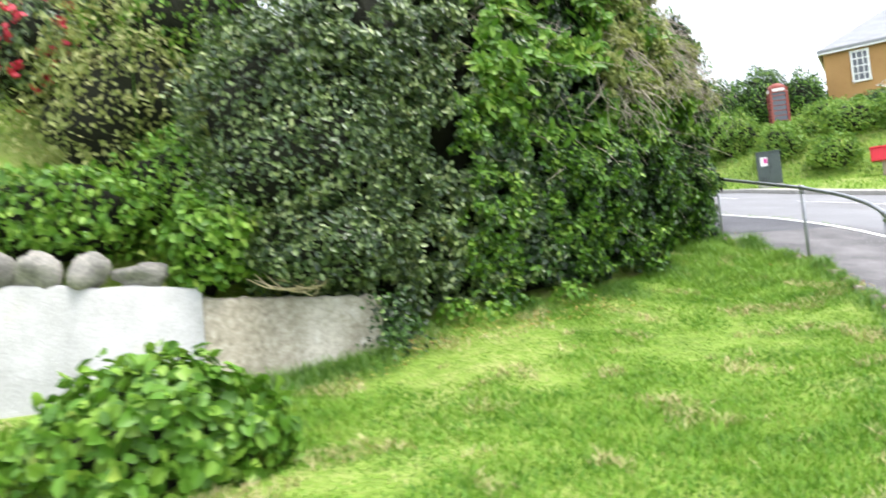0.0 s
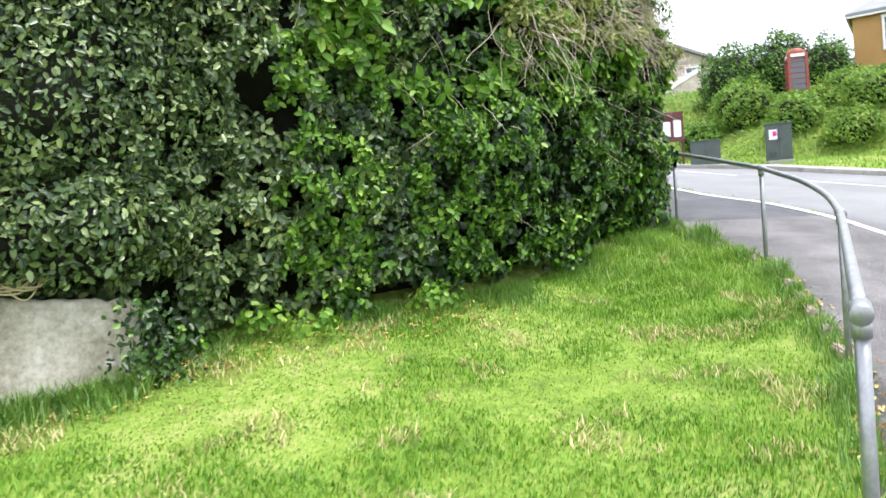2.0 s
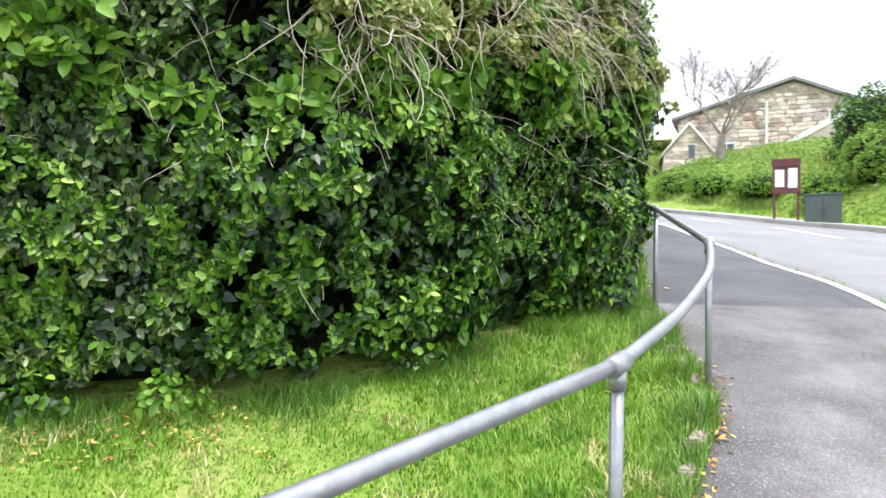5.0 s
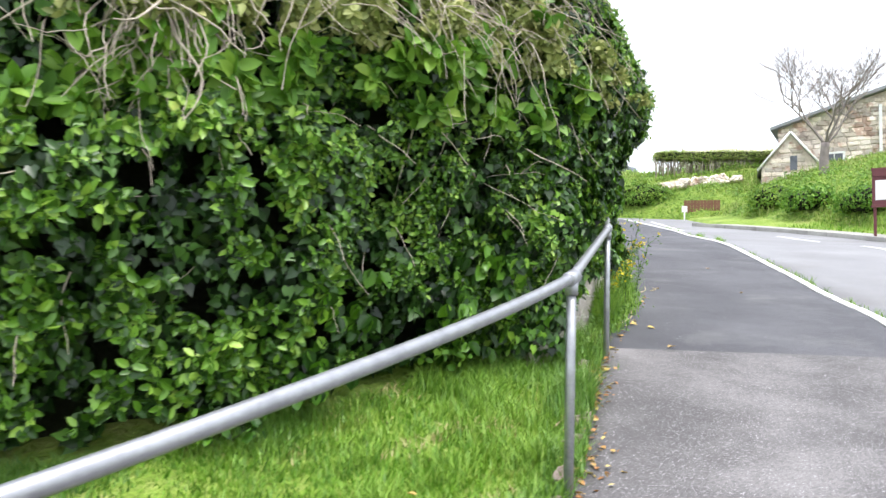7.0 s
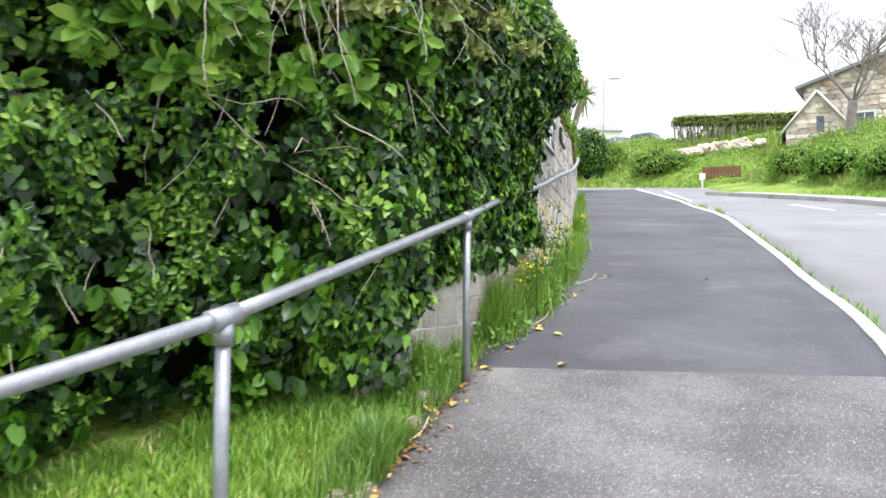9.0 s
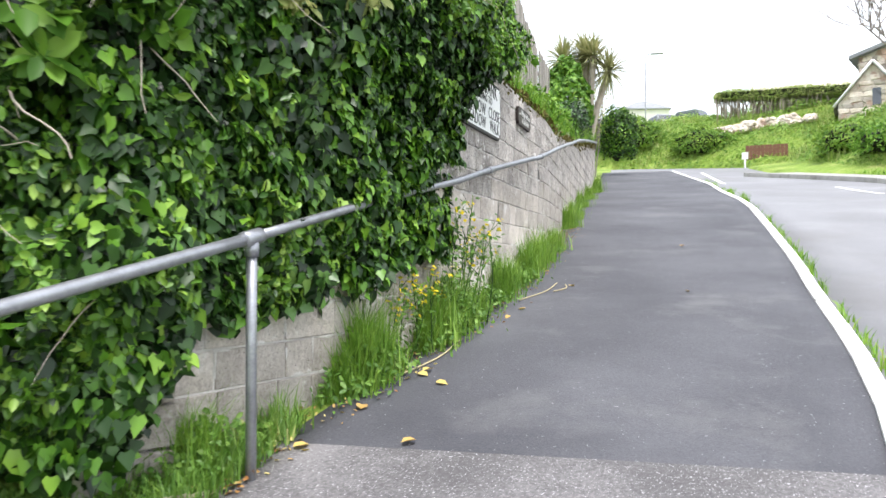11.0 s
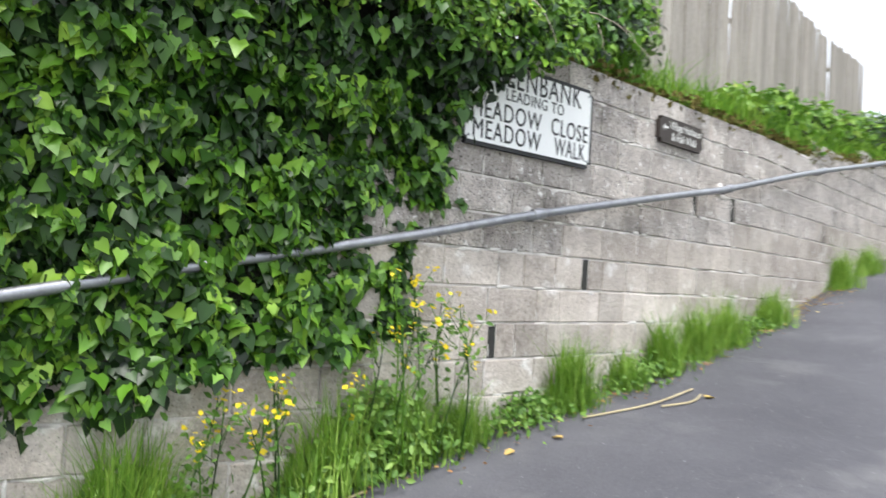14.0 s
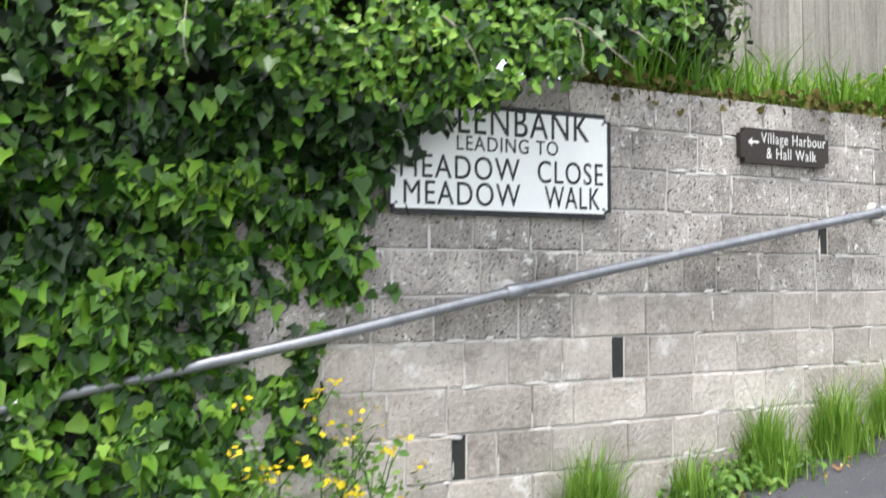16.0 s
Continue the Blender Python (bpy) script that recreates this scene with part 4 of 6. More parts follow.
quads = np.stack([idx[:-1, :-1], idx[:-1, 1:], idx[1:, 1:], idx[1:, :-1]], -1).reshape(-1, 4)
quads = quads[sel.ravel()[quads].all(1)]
bulk("ivy_core", np.stack([cx, cy, wz(gz.ravel())], 1), [quads], M_CORE, ivy, "near-black sheet painted as the shade behind the ivy")
lines = []
for k in range(60):
    a = random.uniform(-1.2, 3.6)
    z = random.uniform(3.9, 5.2)
    x, y, ang = (float(v) for v in wall_at(a, float(ivy_thick(np.array([a]), np.array([z]))[0])))
    lines.append(twig_line((x, y, wz(z)), (math.sin(ang) + random.gauss(0, 0.3), random.gauss(0, 0.7), random.uniform(-1, 0.4)), random.uniform(0.3, 0.8), 0.1, 0.2, 8, random.uniform(0.002, 0.005)))
tagged(many_tubes("stem_growth", lines, M_TWIG, ivy, "bare trailing stems"), kind="stuff")

# ---- plants: functions ----
def ball_points(n, centre, radii, lump=0.25, seed=0.0, deep=0.25, low=-0.7):
    d = unit(rng.normal(0, 1, (n, 3)))
    d = d[d[:, 2] > low]
    k = 1 + lump * np.array([noise.fractal(Vector(v) * 2.2 + Vector((seed, seed, 0)), 1, 2, 3) for v in d])
    r = (k - rng.beta(1.2, 2.5, len(d)) * deep)[:, None]
    return np.asarray(centre) + d * r * np.asarray(radii), d


def bush(name, label, category, centre, radii, n, size, shape, material, lump=0.3, hang=0.2, spread=0.6, seed=0.0, leaf="leaves"):
    t = thing(name, label, category)
    # Near-black ball within the leaves stands for the plant's inner shade
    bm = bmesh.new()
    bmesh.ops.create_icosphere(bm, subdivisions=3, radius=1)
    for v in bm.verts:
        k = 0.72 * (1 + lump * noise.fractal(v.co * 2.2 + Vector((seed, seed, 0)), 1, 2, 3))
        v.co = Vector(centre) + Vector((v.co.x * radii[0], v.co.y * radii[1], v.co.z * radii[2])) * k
    part("shade_core", bm, M_CORE, t, "near-black ball painted as the shade inside the plant", True)
    p, d = ball_points(n, centre, radii, lump, seed)
    tagged(leaf_cloud(leaf, p, d, size, shape, material, t, "", spread, hang), kind="stuff")
    return t


def scatter(poly_x, poly_y, n, keep=None):
    x, y = rng.uniform(*poly_x, n), rng.uniform(*poly_y, n)
    if keep is not None:
        k = keep(x, y)
        x, y = x[k], y[k]
    return x, y


# ---- lawn ----
def on_lawn(x, y):
    hx = np.interp(x, HEDGE[:, 0], HEDGE[:, 1])
    return (x < along(EDGE, y) + 0.02) & (y < np.where(x < -6, 3.85, hx - 0.0))


lawn = tagged(new("lawn_grass"), "short mown bright green lawn grass with dry patches", "grass", "", "stuff")
x, y = scatter((-9.5, 1.8), (-3.5, 8.0), 330000, on_lawn)
dens = fbm(x[:] * 1.0, y[:] * 1.0, 0.8, 2.5)
k = rng.uniform(0, 1, len(x)) < np.clip(0.9 + dens * 0.8, 0.55, 1)
x, y, dens = x[k], y[k], dens[k]
tall = np.clip(0.05 + 0.06 * dens, 0.022, 0.11)
tagged(blades("blades", np.stack([x, y, land(x, y) - 0.025], 1), tall, L_GRASS, lawn, "", 0.0048, 1.1), kind="stuff")
straw = fbm(x * 1.6, y * 1.6, 1.0, 27.0)
k = (straw > 0.30) & (rng.uniform(0, 1, len(x)) < 0.3)
tagged(blades("straw_growth", np.stack([x, y, land(x, y) - 0.015], 1)[k] + rng.normal(0, 0.006, (k.sum(), 3)) * [1, 1, 0], 0.05 + 0.05 * straw[k], L_STRAW, lawn, "dry straw-coloured patches", 0.005, 1.6), kind="stuff")
fx = rng.uniform(-7.8, -5.2, 5200)
fy = np.interp(fx, [-7.85, -5.3], [4.0, 4.2]) - 0.17 - rng.exponential(0.12, len(fx))
tagged(blades("wall_foot_blades", np.stack([fx, fy, land(fx, fy) - 0.02], 1), 0.08 + 0.16 * rng.uniform(0, 1, len(fx)), L_LUSH, lawn, "longer grass along the low wall", 0.005, 0.9), kind="stuff")
edge_u = rng.uniform(0.5, UE + 0.2, 15000)
ex, ey = np.interp(edge_u, HLEN, HEDGE[:, 0]), np.interp(edge_u, HLEN, HEDGE[:, 1])
off = rng.exponential(0.16, len(ex))
ex, ey = ex + 0.35 * off + rng.normal(0, 0.05, len(ex)), ey - off
tuft = np.clip(fbm(edge_u * 1.3, edge_u * 0, 1.0, 6.0) + 0.55, 0.1, 1)
k = rng.uniform(0, 1, len(ex)) < tuft
tagged(blades("long_blades", np.stack([ex, ey, land(ex, ey) - 0.03], 1)[k], (0.06 + 0.10 * tuft)[k], L_LUSH, lawn, "longer grass under the hedge", 0.004, 1.3), kind="stuff")
yv = rng.uniform(-2.5, 8.1, 16000)
tuft = np.clip(fbm(yv * 1.5, yv * 0, 1.0, 7.0) + 0.45, 0.05, 1)
k = rng.uniform(0, 1, len(yv)) < tuft
xv = along(EDGE, yv) - np.abs(rng.normal(0, 0.14, len(yv))) + 0.07
tagged(blades("verge_blades", np.stack([xv, yv, land(xv, yv) - 0.02], 1)[k], (0.08 + 0.16 * tuft * np.interp(yv, [0, 4, 7.5], [0.5, 0.8, 1.5]))[k], L_LUSH, lawn, "longer grass at the pavement edge", 0.004, 0.8), kind="stuff")
x, y = scatter((-1.6, 1.7), (2.6, 8.0), 42000, on_lawn)
tuft = np.clip(fbm(x * 2.2, y * 2.2, 1.0, 19.0) + 0.5, 0.05, 1) * np.interp(y, [2.6, 4.5], [0.2, 1]) * np.interp(x, [-1.6, 0.4], [0, 1])
k = rng.uniform(0, 1, len(x)) < tuft
tagged(blades("rank_blades", np.stack([x, y, land(x, y) - 0.02], 1)[k], (0.05 + 0.13 * tuft)[k], L_TUFT, lawn, "rank longer grass by the upper verge", 0.0042, 1.2), kind="stuff")
xs_, ys_ = scatter((-6, -1.8), (2.5, 5.6), 1800, lambda a, b: on_lawn(a, b) & (b > np.interp(a, HEDGE[:, 0], HEDGE[:, 1]) - 1.0))
litter = leaf_cloud("leaf_litter", np.stack([xs_, ys_, land(xs_, ys_) + 0.02], 1), np.tile([0, 0, 1.0], (len(xs_), 1)), 0.045, OVAL, L_FALLEN, None, "", 0.25, 0.0)
tagged(litter, "dry yellow and brown leaf litter under the hedge", "leaf litter", "", "stuff")

# broad low weeds under the hedge
for k, (hx, hy) in enumerate(((-5.0, 4.55), (-4.3, 4.6), (-3.5, 4.9), (-2.6, 5.0), (-0.9, 5.75), (0.3, 6.95), (0.75, 7.5), (-3.9, 4.4))):
    z = float(land(hx, hy))
    p, d = ball_points(170, (hx, hy, z + 0.1), (0.28, 0.22, 0.22), 0.3, k * 3.0, 0.5, -0.1)
    t = leaf_cloud("weed", p, d, 0.075, BROAD, L_BRIGHT if k % 2 else L_IVY, None, "", 0.5, 0.2)
    tagged(t, "low broad-leaved weeds at the hedge foot", "weed", "weeds under the hedge", "stuff")

# ---- low garden wall, boulders and garden beside the lawn ----
def wall_run(name, label, pts, top, thick, material, low=0.6):
    pts = [Vector(p).to_3d() for p in pts]
    n = 40
    vs, fs = [], []
    line = [pts[0].lerp(pts[1], k / n) for k in range(n + 1)]
    d = (pts[1] - pts[0]).normalized()
    nn = Vector((-d.y, d.x, 0))
    for k, p in enumerate(line):
        g = float(path_height(p.x, p.y)) - low
        w = 0.035 * noise.noise(Vector((k * 0.35, 1.0, top[0])))
        ztop = (top[0] + (top[1] - top[0]) * k / n) + 0.03 * noise.noise(Vector((k * 0.5, 5, 0)))
        vs += [(*(p - nn * w).to_2d(), g), (*(p - nn * (w + 0.01)).to_2d(), ztop - 0.03), (*(p + nn * 0.03).to_2d(), ztop), (*(p + nn * thick).to_2d(), ztop), (*(p + nn * thick).to_2d(), g)]
    for k in range(n):
        for q in range(4):
            fs.append((5 * k + q, 5 * k + 5 + q, 5 * k + 6 + q, 5 * k + 1 + q))
    fs += [(4, 3, 2, 1, 0), tuple(5 * n + q for q in range(5))]
    return tagged(raw(name, vs, [f[::-1] for f in fs], material, None, "", True), label, "wall", "", "structure")


wall_run("wall_garden_white", "low white-painted rendered garden wall", ((-15, 3.75), (-7.2, 4.0)), (1.35, 0.68), 0.3, M_WHITEWALL)
wall_run("wall_garden_old", "low stained grey rendered wall end under the hedge", ((-7.2, 4.03), (-5.3, 4.2)), (0.56, 0.42), 0.3, M_OLDWALL)


def boulder(at, size, seed):
    bm = bmesh.new()
    bmesh.ops.create_icosphere(bm, subdivisions=3, radius=1)
    for v in bm.verts:
        k = 1 + 0.5 * noise.noise(v.co * 1.1 + Vector((seed, 0, 0))) + 0.12 * noise.noise(v.co * 5 + Vector((seed, 0, 0)))
        v.co = Vector((v.co.x * size[0], v.co.y * size[1], v.co.z * size[2])) * k
    ob = part("boulder", bm, M_STONE, None, "", True)
    ob.location = at
    return tagged(ob, "rounded grey field stone on the garden wall", "stone", "stones on the garden wall")


for k, (bx, s) in enumerate(((-9.62, 0.2), (-9.15, 0.21), (-8.74, 0.2), (-8.27, 0.19), (-7.8, 0.14))):
    boulder((bx, 4.08, 0.73 - 0.086 * (bx + 7.8) + s * 0.7), (s * (1.0 if k < 4 else 1.7), s * 0.9, s), k * 7.7)
bush("hydrangea", "low bush with large fresh green leaves", "bush", (-7.5, 1.75, -0.62), (0.98, 0.75, 0.72), 3600, 0.125, BROAD, L_BRIGHT, 0.25, 0.1, 0.5, 3.0)
bush("garden_plant", "leafy green plant spilling over the garden wall", "bush", (-7.05, 4.35, 1.12), (0.55, 0.5, 0.66), 2600, 0.095, BROAD, L_BRIGHT, 0.3, 0.5, 0.5, 8.0)
bush("garden_plant", "leafy green plants on the garden bank", "bush", (-8.8, 5.0, 1.55), (1.4, 0.8, 0.62), 4200, 0.085, BROAD, L_BRIGHT, 0.3, 0.3, 0.6, 12.0)
bush("garden_plant", "leafy green plants on the garden bank", "bush", (-7.35, 5.2, 1.85), (0.75, 0.7, 0.8), 2800, 0.08, OVAL, L_BRIGHT, 0.3, 0.3, 0.6, 15.0)
bush("overhanging_shrub", "dark glossy evergreen shrub leaning over the low wall", "shrub", (-6.0, 4.75, 2.25), (1.35, 0.95, 1.75), 17000, 0.068, OVAL, L_DARK, 0.3, 0.4, 0.65, 81.0)
bush("overhanging_shrub", "dark evergreen branches hanging over the low wall top", "shrub", (-5.85, 4.22, 0.98), (0.95, 0.5, 0.52), 5200, 0.078, OVAL, L_DARK, 0.3, 0.4, 0.65, 89.0)
bush("garden_shrub", "yellow-green garden shrub behind the low wall", "shrub", (-8.1, 6.3, 3.1), (1.2, 0.9, 1.5), 5000, 0.08, OVAL, L_PALE, 0.35, 0.3, 0.6, 83.0)
bush("garden_shrub", "light green garden shrub behind the low wall", "shrub", (-7.3, 6.6, 4.3), (1.4, 0.9, 1.4), 5000, 0.08, OVAL, L_BRIGHT, 0.35, 0.3, 0.6, 85.0)
bush("garden_shrub", "dark green garden shrub behind the low wall", "shrub", (-8.9, 8.4, 4.6), (1.6, 0.9, 1.6), 5000, 0.08, OVAL, L_DARK, 0.35, 0.3, 0.6, 87.0)
cam_bush = bush("camellia", "dark-leaved flowering shrub with red blooms", "shrub", (-9.2, 7.0, 4.1), (0.8, 0.7, 0.95), 3600, 0.085, OVAL, L_DARK, 0.3, 0.3, 0.6, 18.0)
p, d = ball_points(150, (-9.2, 7.0, 4.1), (0.84, 0.74, 1.0), 0.3, 18.0, 0.05)
for rep in range(5):
    if rep == 0:
        allp, alld = p, d
    else:
        allp, alld = np.concatenate([allp, p + rng.normal(0, 0.03, p.shape)]), np.concatenate([alld, d])
tagged(leaf_cloud("bloom_mass", allp, alld, 0.07, PETAL, L_RED, cam_bush, "red camellia-like blooms", 0.7, 0), kind="stuff")
roots = thing("trailing_stems", "pale bare looping stems trailing over the low wall", "stems")
for k in range(9):
    x0, w = -6.75 + 0.05 * k + random.gauss(0, 0.05), random.uniform(0.35, 0.8)
    tube("stem", smooth_line([(x0, 4.12, 0.78 + random.gauss(0, 0.06)), (x0 + w * 0.3, 3.98, 0.60 + random.gauss(0, 0.03)), (x0 + w * 0.7, 3.96, 0.55 + random.gauss(0, 0.03)), (x0 + w, 4.1, 0.74 + random.gauss(0, 0.08))], 5), 0.008, M_DRY, roots, "", 5)
cover = leaf_cloud("creeping_weed", np.stack([-5.2 + rng.normal(0, 0.16, 420), 4.05 + rng.normal(0, 0.12, 420), -0.25 + rng.beta(1.2, 2.0, 420) * 0.8], 1), np.tile([0.1, -1.0, 0.5], (420, 1)), 0.065, OVAL, L_IVYDARK, None, "", 0.6, 0.4)
tagged(cover, "dark leafy weeds growing over the wall end", "weed", "weeds under the hedge", "stuff")

spike = thing("spiky_plant", "tall yellow-green upright garden plant", "plant")
lines = []
for k in range(34):
    b = (-7.95 + random.gauss(0, 0.28), 6.2 + random.gauss(0, 0.2), 2.4)
    lines.append(twig_line(b, (random.gauss(0, 0.14), random.gauss(0, 0.14), 1), random.uniform(1.3, 2.4), 0.0, 0.03, 6, 0.012))
tagged(many_tubes("stem_growth", lines, L_BRIGHT, spike), kind="stuff")
pts = np.array([l[0][j] for l in lines for j in range(2, 7) for _ in range(9)]) + rng.normal(0, 0.05, (len(lines) * 45, 3))
tagged(leaf_cloud("leaves", pts, np.tile([0, -0.5, 0.6], (len(pts), 1)), 0.11, OVAL, L_PALE, spike, "", 0.6, -0.5), kind="stuff")
cottage_white = thing("white_house", "white rendered house wall behind the garden", "house")
box_part("wall", (-14.2, 11.5, 4.2), (6.4, 5.2, 5.4), M_WHITEWALL, cottage_white, "", 0, 0.02)
bm = bmesh.new()
add_box(bm, (-14.2, 11.5, 7.0), (6.8, 5.6, 0.25), 0, 0.03)
part("roof", bm, M_SLATE, cottage_white)

# ---- growth at the wall foot ----
TUFTS = [(-0.95, 0.3, 500, 0.32), (-0.3, 0.2, 160, 0.16), (0.5, 0.42, 1700, 0.5), (1.5, 0.36, 1200, 0.42), (1.95, 0.32, 900, 0.4), (2.35, 0.25, 500, 0.3), (3.35, 0.28, 900, 0.42), (4.0, 0.15, 300, 0.25), (4.55, 0.22, 800, 0.38), (5.1, 0.2, 700, 0.42), (5.6, 0.25, 600, 0.36), (6.5, 0.3, 700, 0.3), (8.9, 0.35, 700, 0.4), (10.1, 0.35, 600, 0.32), (12.2, 0.4, 600, 0.32), (14.5, 0.4, 600, 0.34), (17.8, 0.4, 600, 0.45)]
for a0, wide, n, tall in TUFTS:
    a = rng.normal(a0, wide * 0.42, n)
    o = np.abs(rng.normal(0.03, 0.09, n)) + 0.035
    x, y, _ = wall_at(a, o)
    t = blades("grass_tuft", np.stack([x, y, hill(y) - 0.01], 1), (1.0 * tall * np.exp(-((a - a0) / (wide * 0.75)) ** 2) + 0.06) * rng.uniform(0.45, 1.15, n), L_TUFT, None, "", 0.0035, 0.6)
    tagged(t, "tuft of long green grass at the wall foot", "grass", "grass tufts along the wall", "stuff")


# low broad-leaved weeds between the tufts
weeds = tagged(new("wall_foot_weeds"), "low broad-leaved green weeds along the wall foot", "weeds", "", "stuff")
for a0, wide, n, tall in ((0.5, 0.4, 900, 0.34), (-0.9, 0.4, 500, 0.22), (1.75, 0.45, 1900, 0.42), (2.9, 0.4, 500, 0.16), (4.3, 0.6, 500, 0.16), (6.0, 0.6, 300, 0.14)):
    a = rng.normal(a0, wide * 0.5, n)
    o = np.abs(rng.normal(0.05, 0.1, n)) + 0.04
    x, y, ang = wall_at(a, o)
    h = rng.beta(1.3, 1.6, n) * tall * np.exp(-((a - a0) / wide) ** 2) * np.clip(1.2 - 2 * o, 0.2, 1) + 0.02
    tagged(leaf_cloud("weed_growth", np.stack([x, y, hill(y) + h], 1), np.stack([np.sin(ang), -np.cos(ang), 0.9 + 0 * x], 1), 0.045, OVAL, L_LUSH, weeds, "", 0.8, 0.2), kind="stuff")


def ragwort(a0, o0, n, tall, heads=1.0):
    t = thing("ragwort", "wild yellow-flowered weed with branching stems at the wall foot", "weed", group="yellow weeds along the wall")
    x0, y0, _ = (float(v) for v in wall_at(a0, o0))
    g = float(hill(y0))
    lines, tips = [], []
    for k in range(n):
        b = Vector((x0 + random.gauss(0, 0.07), y0 + random.gauss(0, 0.13), g))
        stem, r = twig_line(b, (random.gauss(0.1, 0.13), random.gauss(0, 0.2), 1), tall * random.uniform(0.6, 1.05), -0.02, 0.06, 9, 0.006)
        lines.append((stem, r))
        for j in (5, 6, 7, 8):
            br, rr = twig_line(stem[j], (random.gauss(0, 0.5), random.gauss(0, 0.5), 0.8), tall * 0.17, -0.03, 0.1, 5, 0.0035)
            lines.append((br, rr))
            tips.append(br[-1])
        tips.append(stem[-1])
    tagged(many_tubes("stem_growth", lines, L_IVY, t), kind="stuff")
    tips = [p for p in tips if random.random() < heads]
    f = np.concatenate([np.array(tips) + rng.normal(0, 0.02, (len(tips), 3)) for _ in range(4)])
    tagged(leaf_cloud("flower_growth", f, np.tile([0.3, 0, 1.0], (len(f), 1)), 0.021, PETAL, L_YELLOW, t, "small yellow flower heads", 0.5, 0), kind="stuff")
    lv = np.array([random.choice(l[0][:6]) for l in lines for _ in range(6)]) + rng.normal(0, 0.04, (len(lines) * 6, 3))
    tagged(leaf_cloud("leaf_growth", lv, np.tile([0.5, 0, 0.8], (len(lv), 1)), 0.042, OVAL, L_LUSH, t, "", 0.7, 0.2), kind="stuff")


ragwort(1.8, 0.14, 7, 1.05, 0.55)
ragwort(2.2, 0.12, 5, 0.95, 0.6)
ragwort(0.8, 0.14, 4, 0.6, 0.6)
ragwort(1.35, 0.16, 4, 0.55, 0.7)

# fallen leaves and stalks on the pavement
for k, (fx, fy, s) in enumerate(((1.87, 8.42, 0.09), (2.28, 8.06, 0.1), (1.5, 7.15, 0.08), (1.62, 7.25, 0.07), (1.38, 6.55, 0.07), (2.18, 8.9, 0.08), (2.03, 9.05, 0.09), (2.1, 9.14, 0.07), (2.4, 10.6, 0.08), (2.8, 12.04, 0.08), (1.7, 7.9, 0.09), (2.5, 10.9, 0.06), (1.25, 6.1, 0.09), (0.4, 4.9, 0.07), (3.9, 11.8, 0.05), (4.1, 14.5, 0.06))):
    t = leaf_cloud("fallen_leaf", np.array([[fx, fy, float(hill(fy)) + 0.014]]), np.array([[0, 0, 1.0]]), s, BROAD, L_FALLEN, None, "", 0.12, 0)
    tagged(t, "pale yellow fallen leaf lying on the asphalt", "leaf", "fallen leaves")
for k, (x0, y0, x1, y1) in enumerate(((2.40, 11.27, 2.67, 12.18), (2.67, 11.72, 2.76, 12.09), (1.9, 8.95, 2.15, 9.8), (1.15, 5.9, 1.3, 6.6), (1.35, 6.5, 1.5, 7.0))):
    mid = ((x0 + x1) / 2 + 0.06, (y0 + y1) / 2)
    pts = [(x0, y0), mid, (x1, y1)]
    t = tube("dry_stalk", smooth_line([(px, py, float(hill(py)) + 0.012) for px, py in pts], 5), 0.0058, M_DRY, None, "", 6)
    tagged(t, "dry straw-coloured plant stalk lying on the asphalt", "stalk", "dry stalks")
for k in range(13):
    ey_ = 2.4 + 0.41 * k + random.uniform(-0.1, 0.1)
    bm = bmesh.new()
    add_box(bm, (0, 0, 0), (random.uniform(0.16, 0.34), random.uniform(0.07, 0.12), 0.09))
    for v_ in bm.verts:
        v_.co += Vector((random.uniform(-0.03, 0.03), random.uniform(-0.02, 0.02), random.uniform(-0.015, 0.015)))
    bmesh.ops.bevel(bm, geom=list(bm.edges), offset=0.015, segments=2, affect="EDGES")
    ob = part("edging_stone", bm, M_EDGING, None)
    ob.matrix_world = pose(float(along(EDGE, ey_)) - 0.02, ey_, float(hill(ey_)) + 0.0, random.uniform(-6, 6), random.uniform(-6, 6), 62 + random.uniform(-8, 8))
    tagged(ob, "broken pinkish edging stone sunk along the pavement edge", "stone", "edging stones")
rubble = tagged(new("verge_debris"), "soil, twigs and litter along the pavement edge", "debris", "", "stuff")
yv = rng.uniform(-2, 8.0, 900)
xv = along(EDGE, yv) + rng.normal(0.05, 0.07, len(yv))
tagged(leaf_cloud("debris", np.stack([xv, yv, hill(yv) + 0.012], 1), np.tile([0, 0, 1.0], (len(yv), 1)), 0.045, OVAL, L_FALLEN, rubble, "", 0.4, 0), kind="stuff")
av = rng.uniform(-0.3, 9, 700)
xv, yv, _ = wall_at(av, np.abs(rng.normal(0.1, 0.1, len(av))) + 0.04)
tagged(leaf_cloud("debris", np.stack([xv, yv, hill(yv) + 0.012], 1), np.tile([0, 0, 1.0], (len(yv), 1)), 0.026, OVAL, L_FALLEN, rubble, "", 0.4, 0), kind="stuff")
yv = rng.uniform(7.5, 30, 2600)
tuft = np.clip(fbm(yv * 0.8, yv * 0, 1.0, 17.0) + 0.3, 0, 1)
k = rng.uniform(0, 1, len(yv)) < tuft
xv = along(KERB, yv) + 0.09 + np.abs(rng.normal(0, 0.03, len(yv)))
kg = tagged(blades("kerb_grass", np.stack([xv, yv, hill(yv) - 0.07], 1)[k], (0.08 + 0.15 * tuft)[k], L_GRASS, None, "", 0.005, 0.8), "grass growing in the gutter along the kerb", "grass", "", "stuff")

